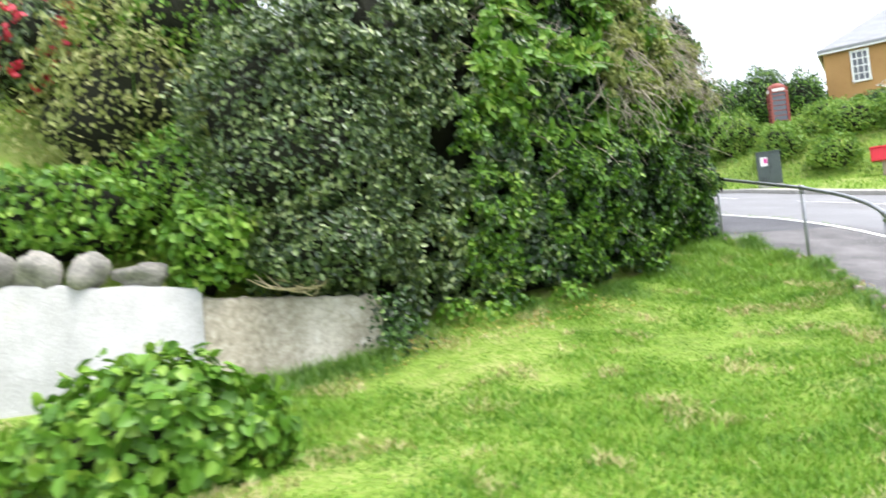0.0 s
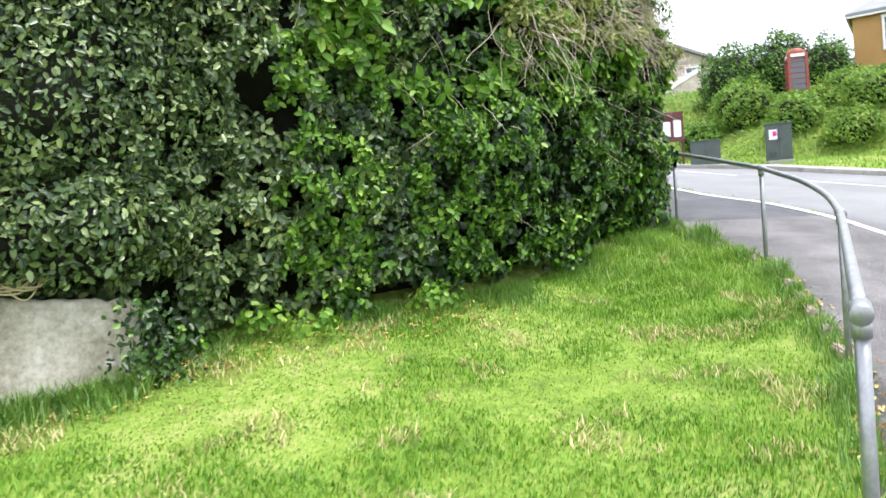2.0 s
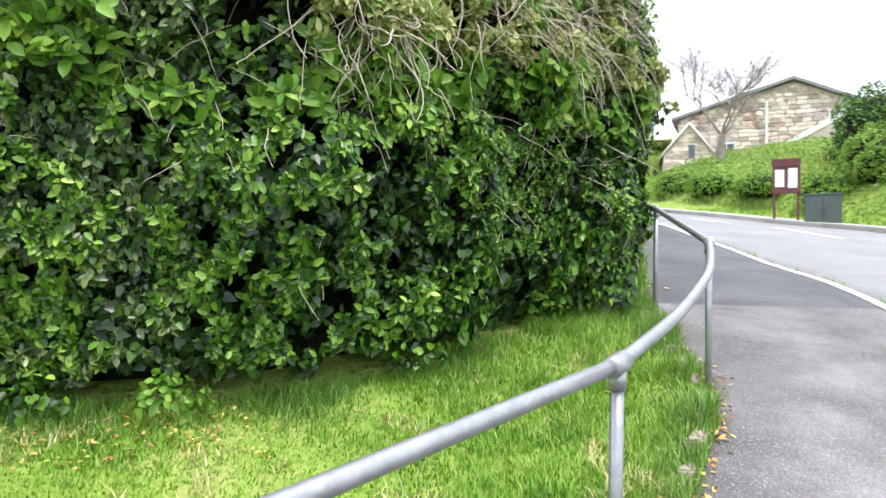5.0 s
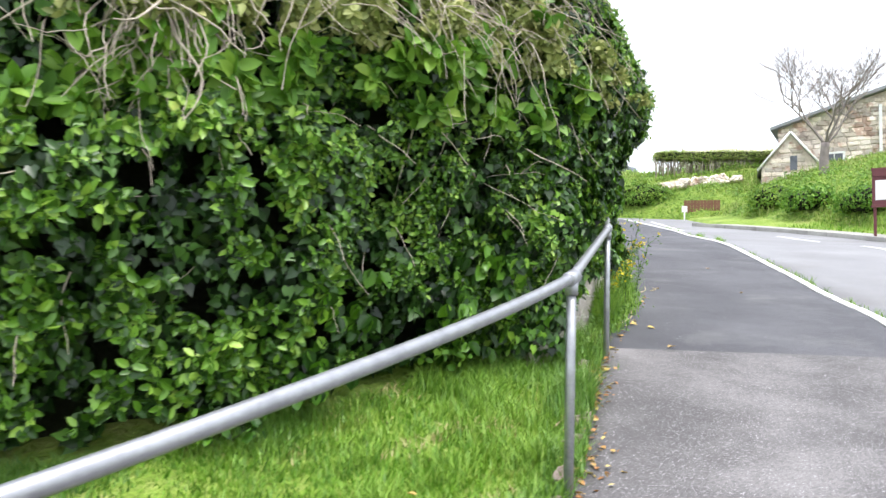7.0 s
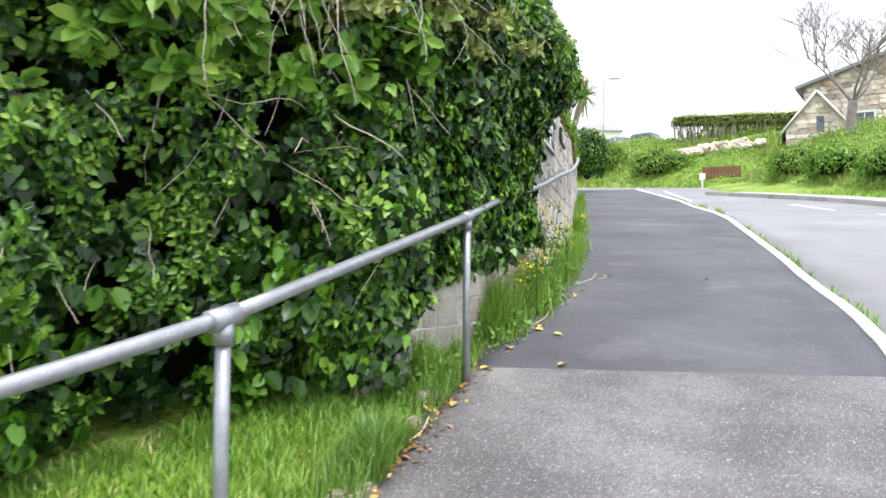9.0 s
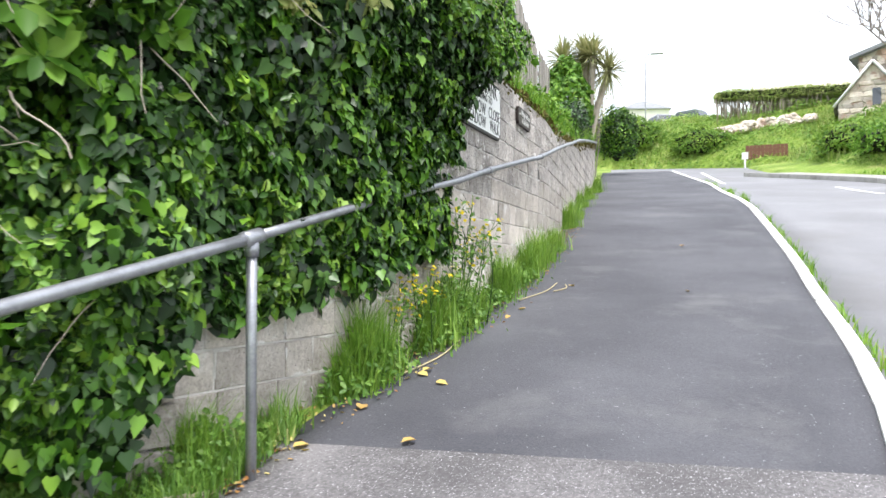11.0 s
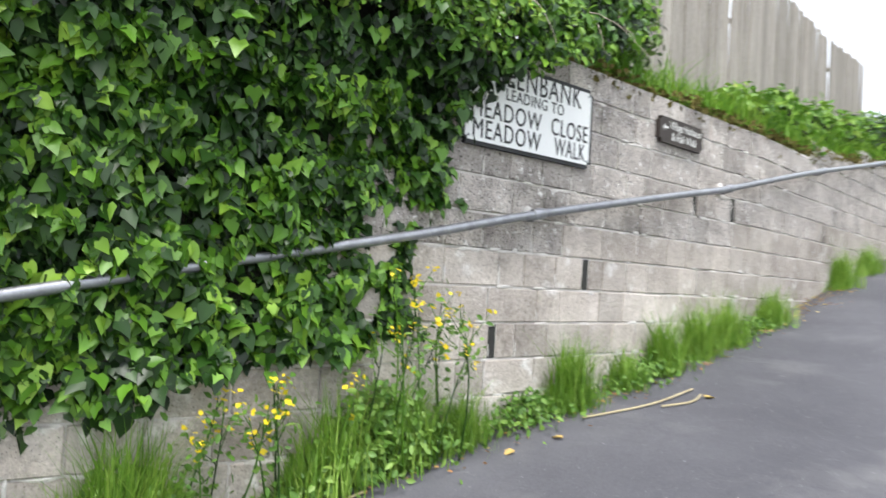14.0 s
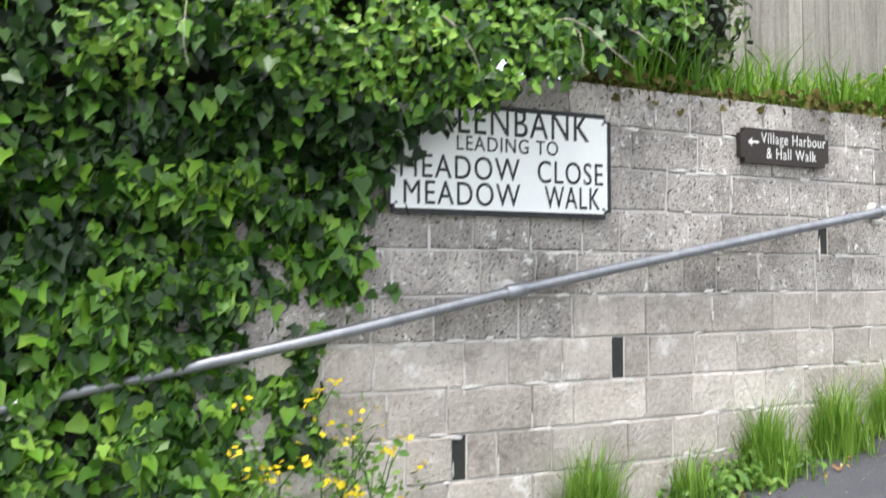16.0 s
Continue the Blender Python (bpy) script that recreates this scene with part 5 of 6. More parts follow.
# ---- growth on top of the wall ----
top_growth = tagged(new("wall_top_growth"), "grass, moss and weeds hanging over the wall top", "grass", "", "stuff")
a = rng.uniform(3.5, 18.5, 9000)
o = rng.uniform(-0.5, 0.02, len(a))
x, y, _ = wall_at(a, o)
h = 0.16 + 0.22 * np.clip(fbm(a * 1.2, a * 0, 1.0, 27.0) + 0.4, 0, 1)
tagged(blades("blades", np.stack([x, y, wall_top(a) - 0.03], 1), h, L_GRASS, top_growth, "", 0.006, 1.1), kind="stuff")
a = rng.uniform(3.3, 18.5, 3000)
x, y, _ = wall_at(a, rng.uniform(-0.12, 0.05, len(a)))
z = wall_top(a) - np.abs(rng.normal(0, 0.07, len(a))) + 0.02
tagged(leaf_cloud("moss", np.stack([x, y, z], 1), np.tile([0.8, 0, 0.5], (len(a), 1)), 0.05, BROAD, M_MOSS, top_growth, "brown-green moss cushions", 0.6, 0.6), kind="stuff")
for k, (a0, rx, rz, n, m_) in enumerate(((3.6, 0.7, 0.65, 2600, L_IVYDARK), (4.3, 0.35, 0.45, 1000, L_DARK), (6.6, 0.5, 0.28, 800, L_BRIGHT), (7.8, 0.6, 0.42, 1300, L_BRIGHT), (8.9, 0.6, 0.4, 1200, L_BRIGHT), (10.2, 0.8, 0.42, 1300, L_BRIGHT), (12.0, 0.9, 0.5, 1400, L_IVY), (14.0, 1.1, 0.6, 1500, L_IVYDARK), (16.5, 1.2, 0.7, 1600, L_IVYDARK))):
    x0, y0, _ = (float(v) for v in wall_at(a0, -0.3))
    bush("wall_top_shrub", "leafy shrub growing on top of the wall", "shrub", (x0, y0, float(wall_top(a0)) + rz * (0.95 if k < 2 else 0.45)), (0.33, rx, rz), n, 0.07 if k < 2 else 0.085, OVAL, m_, 0.35, 0.3, 0.6, 40.0 + k)

# ---- beyond the wall: ivy-clad trunk, cabbage palm, bushes ----
bush("ivy_clad_trunk", "bright green ivy covering a tall tree stump", "tree", (1.75, 29.6, 7.0), (0.8, 0.8, 1.6), 6500, 0.12, IVY, L_BRIGHT, 0.25, 0.6, 0.5, 51.0)
palm = thing("cabbage_palm", "cabbage palm tree with spiky grey-green crowns", "palm tree")
heads = [(1.6, 30.3, 8.7), (2.6, 30.2, 8.75), (3.1, 30.4, 8.3), (2.3, 30.6, 8.9)]
for h in heads:
    tube("trunk", smooth_line([(2.4, 30.3, 5.2), (2.4 + (h[0] - 2.4) * 0.3, 30.3, 6.6), h], 6), [0.16] * 3 + [0.11] * 10, M_TWIG, palm, "", 8)
for h in heads:
    n = 130
    d = unit(rng.normal(0, 1, (n, 3)) + np.array([0, 0, 0.35]))
    tip = np.array(h) + d * rng.uniform(0.8, 1.15, (n, 1)) + np.array([0, 0, -0.15])
    mid = np.array(h) + d * 0.5
    w = unit(np.cross(d, [0, 0, 1.0])) * 0.03
    v = np.stack([np.array(h) + 0 * d - w, np.array(h) + 0 * d + w, mid + w, mid - w, tip], 1)
    b = np.arange(n)[:, None] * 5
    tagged(bulk("crown", v.reshape(-1, 3), [b + np.array([[0, 1, 2, 3]]), b + np.array([[3, 2, 4]])], L_PALM, palm, "spiky leaf crown"), kind="stuff")
bush("roadside_bush", "round green bush beyond the wall end", "bush", (3.4, 34.5, 6.7), (0.75, 0.8, 1.15), 5500, 0.11, OVAL, L_IVY, 0.3, 0.2, 0.6, 55.0)
bush("roadside_bush", "dark shrub beyond the wall end", "bush", (1.9, 27.2, 5.0), (0.8, 0.8, 0.7), 3500, 0.13, OVAL, L_IVY, 0.3, 0.2, 0.6, 57.0)
rtree = thing("roadside_tree", "sparse reddish-brown shrub tree beyond the palm", "tree")
lines = []
for k in range(46):
    limb_ = twig_line((2.3 + random.gauss(0, 0.12), 33.5 + random.gauss(0, 0.12), float(land(2.3, 33.5)) - 0.1), (random.gauss(0.05, 0.12), random.gauss(0, 0.15), 1), random.uniform(2.6, 3.9), -0.02, 0.07, 8, 0.028)
    if math.hypot(limb_[0][-1].x - 2.3, limb_[0][-1].y - 33.5) < 1.0:
        lines.append(limb_)
tagged(many_tubes("branchwork", lines, M_BARK, rtree, "thin bare branches"), kind="stuff")
pts = np.array([l[0][j_] for l in lines for j_ in range(4, 9) for _ in range(5)]) + rng.normal(0, 0.12, (len(lines) * 25, 3))
tagged(leaf_cloud("leaves", pts, np.tile([0, -0.6, 0.5], (len(pts), 1)), 0.10, OVAL, L_PALE, rtree, "sparse olive leaves", 0.8, 0.2), kind="stuff")

# ---- the bank across the road ----
def on_bank(x, y):
    d = np.maximum((x - along(BANK, y)) * 0.8, (y - np.interp(x, FAR_BANK[:, 0], FAR_BANK[:, 1])) * 0.85)
    return d > 0.0


growth = tagged(new("bank_growth"), "rough grass, brambles and shrubs covering the bank", "undergrowth", "", "stuff")
x, y = scatter((-6, 27), (12, 50), 150000, on_bank)
lump = np.clip(fbm(x * 0.5, y * 0.5, 1.0, 61.0), -0.4, 1) * 0.55 + 0.25
near_foot = np.maximum((x - along(BANK, y)), (y - np.interp(x, FAR_BANK[:, 0], FAR_BANK[:, 1])))
z = land(x, y) + np.maximum(lump, 0) * np.clip(near_foot / 1.2, 0.15, 1) * rng.uniform(0.1, 1.0, len(x))
tagged(leaf_cloud("leaves", np.stack([x, y, z], 1), np.tile([-0.35, -0.6, 0.8], (len(x), 1)), 0.12, OVAL, L_BANK, growth, "", 0.6, 0.1), kind="stuff")
x, y = scatter((-6, 27), (12, 50), 90000, on_bank)
patch_ = fbm(x * 0.35, y * 0.35, 1.0, 65.0)
k = patch_ > -0.05
x, y, patch_ = x[k], y[k], patch_[k]
tagged(blades("tall_blades", np.stack([x, y, land(x, y) + 0.02], 1), 0.30 + 0.35 * np.clip(patch_, 0, 1), L_BANKGRASS, growth, "tall pale seeding grass", 0.014, 0.7), kind="stuff")
x, y = scatter((9, 26), (6, 30), 30000, lambda a, b: (a > along(FAR_KERB, b) + 1.3) & (a < along(BANK, b) + 0.6))
tagged(blades("verge_grass", np.stack([x, y, land(x, y) - 0.02], 1), 0.14, L_GRASS, growth, "grass verge", 0.012, 0.8), kind="stuff")
SHRUBS = [(15.6, 22.4, 1.0, 0.9, 1.0, L_BANK), (15.2, 25.0, 1.3, 1.2, 1.3, L_BANK), (16.8, 27.8, 1.6, 1.4, 1.9, L_IVY), (19.2, 27.6, 1.7, 1.3, 2.0, L_IVY), (20.6, 26.4, 1.2, 1.2, 1.6, L_IVY), (18.4, 21.4, 1.5, 1.2, 0.9, L_BANK), (20.2, 20.2, 1.6, 1.2, 0.9, L_BANK), (19.0, 23.2, 1.4, 1.2, 0.7, L_BANK), (16.4, 20.4, 1.1, 0.8, 0.8, L_BANK), (22.2, 19.0, 1.8, 1.3, 1.0, L_BANK), (21.0, 22.6, 1.5, 1.3, 0.7, L_IVY), (13.6, 25.6, 0.9, 0.8, 0.6, L_BRIGHT), (16.5, 23.3, 0.9, 0.8, 0.6, L_BANK), (17.6, 23.0, 0.9, 0.7, 0.5, L_BANK), (12.9, 29.0, 0.9, 1.6, 0.6, L_BRIGHT), (12.0, 31.8, 0.9, 1.5, 0.6, L_BRIGHT), (11.6, 35.0, 1.0, 1.6, 0.7, L_BANK), (4.0, 45.2, 2.0, 1.2, 1.0, L_BANK), (0.6, 46.4, 2.2, 1.2, 1.3, L_BANK), (7.4, 43.0, 1.5, 0.9, 0.8, L_BANK)]
for k, (bx, by, rx, ry, rz, m_) in enumerate(SHRUBS):
    bush("bank_shrub", "leafy green shrub on the roadside bank", "shrub", (bx, by, float(land(bx, by)) + rz * 0.4), (rx, ry, rz), int(2100 * rx * (rz + 0.5)), 0.12, OVAL, m_, 0.35, 0.1, 0.7, 70.0 + k)

# ---- street furniture across the road ----
def cabinet(at, turn, w, d, h, label, sticker=False):
    t = thing("utility_cabinet", label, "utility cabinet", at, turn, "roadside cabinets")
    box_part("plinth", (0, 0, 0.04), (w + 0.04, d + 0.04, 0.14), M_KERB, t, "concrete plinth")
    box_part("body", (0, 0, 0.1 + h / 2), (w, d, h), M_GREENBOX, t, "", 0, 0.015)
    box_part("lid", (0, 0, 0.1 + h + 0.02), (w + 0.05, d + 0.05, 0.05), M_GREENBOX, t)
    for s in (-1, 1):
        door = box_part("door", (s * w / 4, -d / 2 - 0.008, 0.1 + h / 2), (w / 2 - 0.02, 0.02, h - 0.08), M_GREENBOX, t)
        box_part("handle", (s * 0.06, -d / 2 - 0.03, 0.15 + h / 2), (0.02, 0.03, 0.12), M_BLACK, door, "", 0, 0.004)
    for k in range(4):
        box_part("vent_slat", (-w / 4 + k * 0.06 - 0.09, -d / 2 - 0.022, 0.3), (0.02, 0.01, 0.2), M_BLACK, t, "", 0, 0.002)
    if sticker:
        box_part("poster", (-w / 5, -d / 2 - 0.022, 0.1 + h * 0.72), (0.26, 0.004, 0.34), M_WHITE, t, "white poster", 0, 0)
        box_part("poster_print", (-w / 5 + 0.05, -d / 2 - 0.026, 0.1 + h * 0.74), (0.13, 0.004, 0.18), M_PINK, t, "magenta print", 0, 0)


cabinet((11.9, 22.75, float(land(11.9, 22.75)) - 0.05), -30, 1.05, 0.4, 1.15, "wide dark green metal utility cabinet on the verge")
cabinet((13.45, 20.65, float(land(13.45, 20.65)) - 0.05), -36, 0.85, 0.5, 1.25, "dark green utility cabinet with a white and magenta poster", True)

g = float(land(11.5, 24.3))
nb = thing("noticeboard", "maroon framed noticeboard with two white notices on posts", "noticeboard", (11.5, 24.3, g), -28)
zt = 5.75 - g
for s in (-1, 1):
    box_part("post", (s * 0.36, 0.03, zt / 2 - 0.1), (0.08, 0.08, zt + 0.2), M_MAROON, nb)
box_part("backboard", (0, 0, zt - 0.58), (0.86, 0.05, 1.16), M_MAROON, nb)
for z_ in (zt - 1.13, zt - 0.05):
    box_part("frame_rail", (0, -0.035, z_), (0.9, 0.05, 0.09), M_MAROON, nb)
box_part("header", (0, -0.04, zt - 0.16), (0.8, 0.03, 0.2), M_MAROON, nb)
for s in (-1, 1):
    box_part("notice", (s * 0.2, -0.03, zt - 0.66), (0.28, 0.006, 0.62 + 0.04 * s), M_WHITE, nb, "white paper notice", 0, 0)

g = float(land(16.9, 18.6))
rb = thing("red_box", "bright red storage box on a short wooden post", "box", (16.9, 18.6, g), -45)
box_part("post", (0, 0, 0.2), (0.16, 0.16, 0.7), M_WOOD, rb)
box_part("body", (0, 0, 0.78), (0.86, 0.5, 0.48), M_REDBOX, rb, "", 0, 0.03)
box_part("lid", (0, -0.01, 1.05), (0.9, 0.54, 0.07), M_REDBOX, rb, "", 0, 0.02)
box_part("label_plate", (0.28, -0.254, 0.78), (0.09, 0.006, 0.2), M_WHITE, rb, "small white label", 0, 0)

g = float(land(17.2, 16.8))
lb = thing("litter_bin", "navy blue plastic litter bin with an open front", "litter bin", (17.2, 16.8, g), -45)
bm = bmesh.new()
bmesh.ops.create_cone(bm, cap_ends=True, segments=20, radius1=0.27, radius2=0.31, depth=0.72, matrix=Matrix.Translation((0, 0, 0.36)))
part("body", bm, M_NAVY, lb, "", True)
bm = bmesh.new()
bmesh.ops.create_cone(bm, cap_ends=True, segments=20, radius1=0.32, radius2=0.22, depth=0.14, matrix=Matrix.Translation((0, 0, 1.0)))
part("hood", bm, M_NAVY, lb, "", True)
for s in (-1, 1):
    box_part("hood_support", (s * 0.27, 0, 0.83), (0.06, 0.2, 0.24), M_NAVY, lb)
# Solid black block under the hood paints the shade inside the bin
box_part("opening", (0, 0.05, 0.83), (0.42, 0.3, 0.2), M_BLACK, lb, "opening, its shade painted as a black block", 0, 0)
box_part("badge", (0.1, -0.295, 0.45), (0.1, 0.01, 0.12), M_WHITE, lb, "white badge", 0, 0)

g = float(land(18.6, 15.4))
bench = thing("bench", "weathered wooden plank bench on the verge", "bench", (18.6, 15.4, g), -48)
for k in range(3):
    box_part("seat_slat", (0, -0.15 + k * 0.15, 0.44), (1.7, 0.12, 0.04), M_WOOD, bench)
for s in (-1, 1):
    box_part("leg", (s * 0.7, 0, 0.2), (0.1, 0.4, 0.44), M_WOOD, bench)

# ---- telephone box on the bank ----
px_, py_ = 17.3, 24.3
g = float(land(px_, py_)) - 0.02
kiosk = thing("telephone_box", "faded red cast iron telephone box on the bank", "telephone box", (px_, py_, g), -30)
kiosk.scale = (0.86, 0.86, 0.94)
for sx in (-1, 1):
    for sy in (-1, 1):
        box_part("corner_post", (sx * 0.39, sy * 0.39, 1.08), (0.12, 0.12, 2.16), M_RED, kiosk)
box_part("plinth", (0, 0, 0.08), (0.92, 0.92, 0.2), M_RED, kiosk)
box_part("fascia", (0, 0, 2.06), (0.88, 0.88, 0.24), M_RED, kiosk)
for sx, sy in ((0, -1), (0, 1), (-1, 0), (1, 0)):
    turn_ = 0 if sx == 0 else 90
    box_part("name_panel", (sx * 0.447, sy * 0.447, 2.06), (0.6, 0.012, 0.13), M_WHITE, kiosk, "pale sign panel", turn_, 0)
    box_part("pane", (sx * 0.37, sy * 0.37, 1.1), (0.68, 0.02, 1.7), M_GLASS, kiosk, "dark glass", turn_, 0)
    for k in range(7):
        box_part("glazing_bar", (sx * 0.39, sy * 0.39, 0.35 + k * 0.24), (0.68, 0.03, 0.035), M_RED, kiosk, "", turn_, 0)
    box_part("kick_panel", (sx * 0.395, sy * 0.395, 0.28), (0.68, 0.03, 0.34), M_RED, kiosk, "", turn_, 0)
bm = bmesh.new()
bmesh.ops.create_uvsphere(bm, u_segments=16, v_segments=8, radius=0.62, matrix=Matrix.Translation((0, 0, 2.18)) @ Matrix.Diagonal((0.72, 0.72, 0.42, 1)))
part("domed_roof", bm, M_RED, kiosk, "", True)
box_part("corner_slab", (-0.6, -0.55, 0.12), (0.7, 0.3, 0.24), M_WHITE, kiosk, "white slab at its foot")

# ---- ochre house ----
def gable_roof_mesh(w, d, eave, ridge, hip=0.0, over=0.25):
    w2, d2 = w / 2 + over, d / 2 + over
    v = [(-w2, -d2, eave), (w2, -d2, eave), (w2, d2, eave), (-w2, d2, eave), (-w2 + hip, 0, ridge), (w2 - hip, 0, ridge)]
    v += [(p[0], p[1], p[2] - 0.14) for p in v[:4]]
    f = [(0, 1, 5, 4), (2, 3, 4, 5), (1, 2, 5), (3, 0, 4), (0, 6, 7, 1), (1, 7, 8, 2), (2, 8, 9, 3), (3, 9, 6, 0), (9, 8, 7, 6)]
    return v, f


def window(parent, at, w, h, bars=(2, 4), turn=0.0):
    wn_ = box_part("window", at, (w, 0.06, h), M_GLASS, parent, "sash window with dark glass", turn, 0)
    for s in (-1, 1):
        box_part("frame", (at[0] + s * (w / 2 - 0.02), at[1] - 0.035, at[2]), (0.1, 0.08, h + 0.12), M_WHITE, wn_, "white frame")
        box_part("frame", (at[0], at[1] - 0.035, at[2] + s * (h / 2)), (w + 0.1, 0.08, 0.1), M_WHITE, wn_, "white frame")
    for k in range(1, bars[0] + 1):
        box_part("glazing_bar", (at[0] - w / 2 + k * w / (bars[0] + 1), at[1] - 0.04, at[2]), (0.045, 0.03, h), M_WHITE, wn_, "", 0, 0)
    for k in range(1, bars[1]):
        box_part("glazing_bar", (at[0], at[1] - 0.04, at[2] - h / 2 + k * h / bars[1]), (w, 0.03, 0.045), M_WHITE, wn_, "", 0, 0)
    return wn_


hw, hd = 8.2, 7.0
turn_deg = -46.6
cz, sz_ = math.cos(radians(turn_deg)), math.sin(radians(turn_deg))
house = thing("ochre_house", "ochre rendered house with slate hipped roof and white sash window", "house", (21.9 + cz * hw / 2 - sz_ * hd / 2, 26.25 + sz_ * hw / 2 + cz * hd / 2, 5.2), turn_deg)
box_part("wall", (0, 0, 2.55), (hw, hd, 5.1), M_OCHRE, house, "", 0, 0.01)
v, f = gable_roof_mesh(hw, hd, 5.22, 7.7, 3.4)
raw("roof", v, f, M_SLATE, house)
box_part("fascia", (0, -hd / 2 - 0.2, 5.1), (hw + 0.45, 0.08, 0.2), M_WHITE, house, "white eaves board")
box_part("fascia", (-hw / 2 - 0.2, 0, 5.1), (0.08, hd + 0.45, 0.2), M_WHITE, house, "white eaves board")
window(house, (-hw / 2 + 1.55, -hd / 2 - 0.02, 4.15), 0.75, 1.45)
window(house, (-hw / 2 + 1.6, -hd / 2 - 0.02, 1.75), 1.2, 1.0, (2, 2))
bm = bmesh.new()
for k in range(9):
    t_ = math.pi * (0.18 + 0.64 * k / 8)
    add_box(bm, (-hw / 2 + 1.6 + 1.0 * math.cos(t_), -hd / 2 - 0.05, 1.55 + 0.95 * math.sin(t_)), (0.3, 0.12, 0.2), 0, 0)
part("arched_lintel", bm, M_WHITE, house, "white painted arch over the window")
for k in range(13):
    qw = 0.5 if k % 2 else 0.32
    box_part("quoin", (hw / 2 - qw / 2 + 0.03, -hd / 2 - 0.01, 0.2 + k * 0.38), (qw, 0.09, 0.36), M_PALEHOUSE, house, "pale corner stone", 0, 0.01)

# rotary clothes airer
g = float(land(21.4, 21.2))
airer = thing("clothes_airer", "pale rotary clothes airer standing open behind the hedge", "clothes airer", (21.4, 21.2, g), 20)
tube("pole", [(0, 0, 0), (0, 0, 7.6 - g)], 0.035, M_WHITE, airer)
for k in range(4):
    dx, dy = math.cos(k * math.pi / 2), math.sin(k * math.pi / 2)
    tube("arm", [(0, 0, 7.1 - g), (dx * 1.3, dy * 1.3, 7.65 - g)], 0.022, M_WHITE, airer)
    ex_, ey_ = math.cos((k + 1) * math.pi / 2), math.sin((k + 1) * math.pi / 2)
    for q in (0.75, 1.25):
        tube("line", [(dx * q, dy * q, 7.1 - g + 0.42 * q), (ex_ * q, ey_ * q, 7.1 - g + 0.42 * q)], 0.012, M_WHITE, airer, "", 4)

# ---- stone house, porch, tree and long hedge uphill ----
stone_house = thing("stone_house", "pale brown rubble stone house with a wide tiled gable", "house", (18.45, 39.9, 8.05), -25)
HW, APEX = 9.6, 1.2
v = [(-HW / 2, 0, 0), (HW / 2, 0, 0), (HW / 2, 0, 3.3), (APEX, 0, 4.85), (-HW / 2, 0, 3.1), (-HW / 2, 6, 0), (HW / 2, 6, 0), (HW / 2, 6, 3.3), (APEX, 6, 4.85), (-HW / 2, 6, 3.1)]
raw("wall", v, [(0, 1, 2, 3, 4), (9, 8, 7, 6, 5), (1, 6, 7, 2), (5, 0, 4, 9)], M_RUBBLE, stone_house)
for s in (-1, 1):
    x_ = s * (HW / 2 + 0.35)
    ze = 3.14 if s > 0 else 2.96
    v = [(APEX, -0.4, 4.9), (x_, -0.4, ze), (x_, 6.3, ze), (APEX, 6.3, 4.9)]
    v += [(a_, b_, c_ + 0.16) for a_, b_, c_ in v]
    raw("roof_slope", v, [(0, 1, 2, 3), (7, 6, 5, 4), (0, 4, 5, 1), (1, 5, 6, 2), (2, 6, 7, 3), (3, 7, 4, 0)], M_SLATE, stone_house)
box_part("downpipe", (-0.15, -0.1, 1.9), (0.14, 0.12, 3.9), M_WHITE, stone_house, "white downpipe")
window(stone_house, (3.3, -0.05, 2.75), 0.8, 0.7, (1, 2))
window(stone_house, (-2.2, -0.05, 1.1), 0.9, 1.0, (1, 2))
window(stone_house, (1.0, -0.05, 0.95), 0.8, 0.8, (1, 2))


def rubble_meshes(depth):
    out = []
    for q in range(5):
        bm = bmesh.new()
        add_box(bm, (0, 0, 0), (0.46, depth, 0.21))
        for v_ in bm.verts:
            v_.co += Vector((random.uniform(-0.07, 0.07), 0, random.uniform(-0.035, 0.035)))
        bmesh.ops.bevel(bm, geom=list(bm.edges), offset=0.022, segments=1, affect="EDGES")
        me = bpy.data.meshes.new("stone")
        bm.to_mesh(me)
        bm.free()
        me.materials.append(M_RUBBLE)
        out.append(me)
    return out


rubble_me = rubble_meshes(0.07)


def rubble_face(parent, half, top, most):
    """Rough courses of stones on a gable face at y = 0; top(x) gives its height."""
    z_, n_ = 0.12, 0
    while z_ < 6 and n_ < most:
        x_ = -half + random.uniform(0.1, 0.4)
        while x_ < half - 0.2 and n_ < most:
            if z_ < top(x_) - 0.18 and min(top(x_ - 0.25), top(x_ + 0.25)) > z_ + 0.12:
                ob = mesh_object("stone", random.choice(rubble_me), None, parent)
                ob.matrix_local = pose(x_, -0.02, z_ + random.uniform(-0.02, 0.02), 0, random.uniform(-5, 5), 0) @ Matrix.Diagonal((random.uniform(0.8, 1.15), 1, random.uniform(0.9, 1.1), 1))
                n_ += 1
            x_ += random.uniform(0.44, 0.6)
        z_ += 0.235


rubble_face(stone_house, HW / 2, lambda q: np.interp(q, [-HW / 2, APEX, HW / 2], [3.1, 4.85, 3.3]), 300)
g = float(land(19.2, 37.6))
ramp_wall = thing("ramp_wall", "white coping wall sloping beside the stone house", "wall", (19.5, 38.4, 8.6), -25)
raw("coping", [(-1.2, 0, 0.35), (2.2, 0, 2.15), (2.2, 0, 2.45), (-1.2, 0, 0.65), (-1.2, 0.25, 0.35), (2.2, 0.25, 2.15), (2.2, 0.25, 2.45), (-1.2, 0.25, 0.65)], [(0, 1, 2, 3), (7, 6, 5, 4), (3, 2, 6, 7), (0, 3, 7, 4), (1, 5, 6, 2), (4, 5, 1, 0)], M_WHITE, ramp_wall)
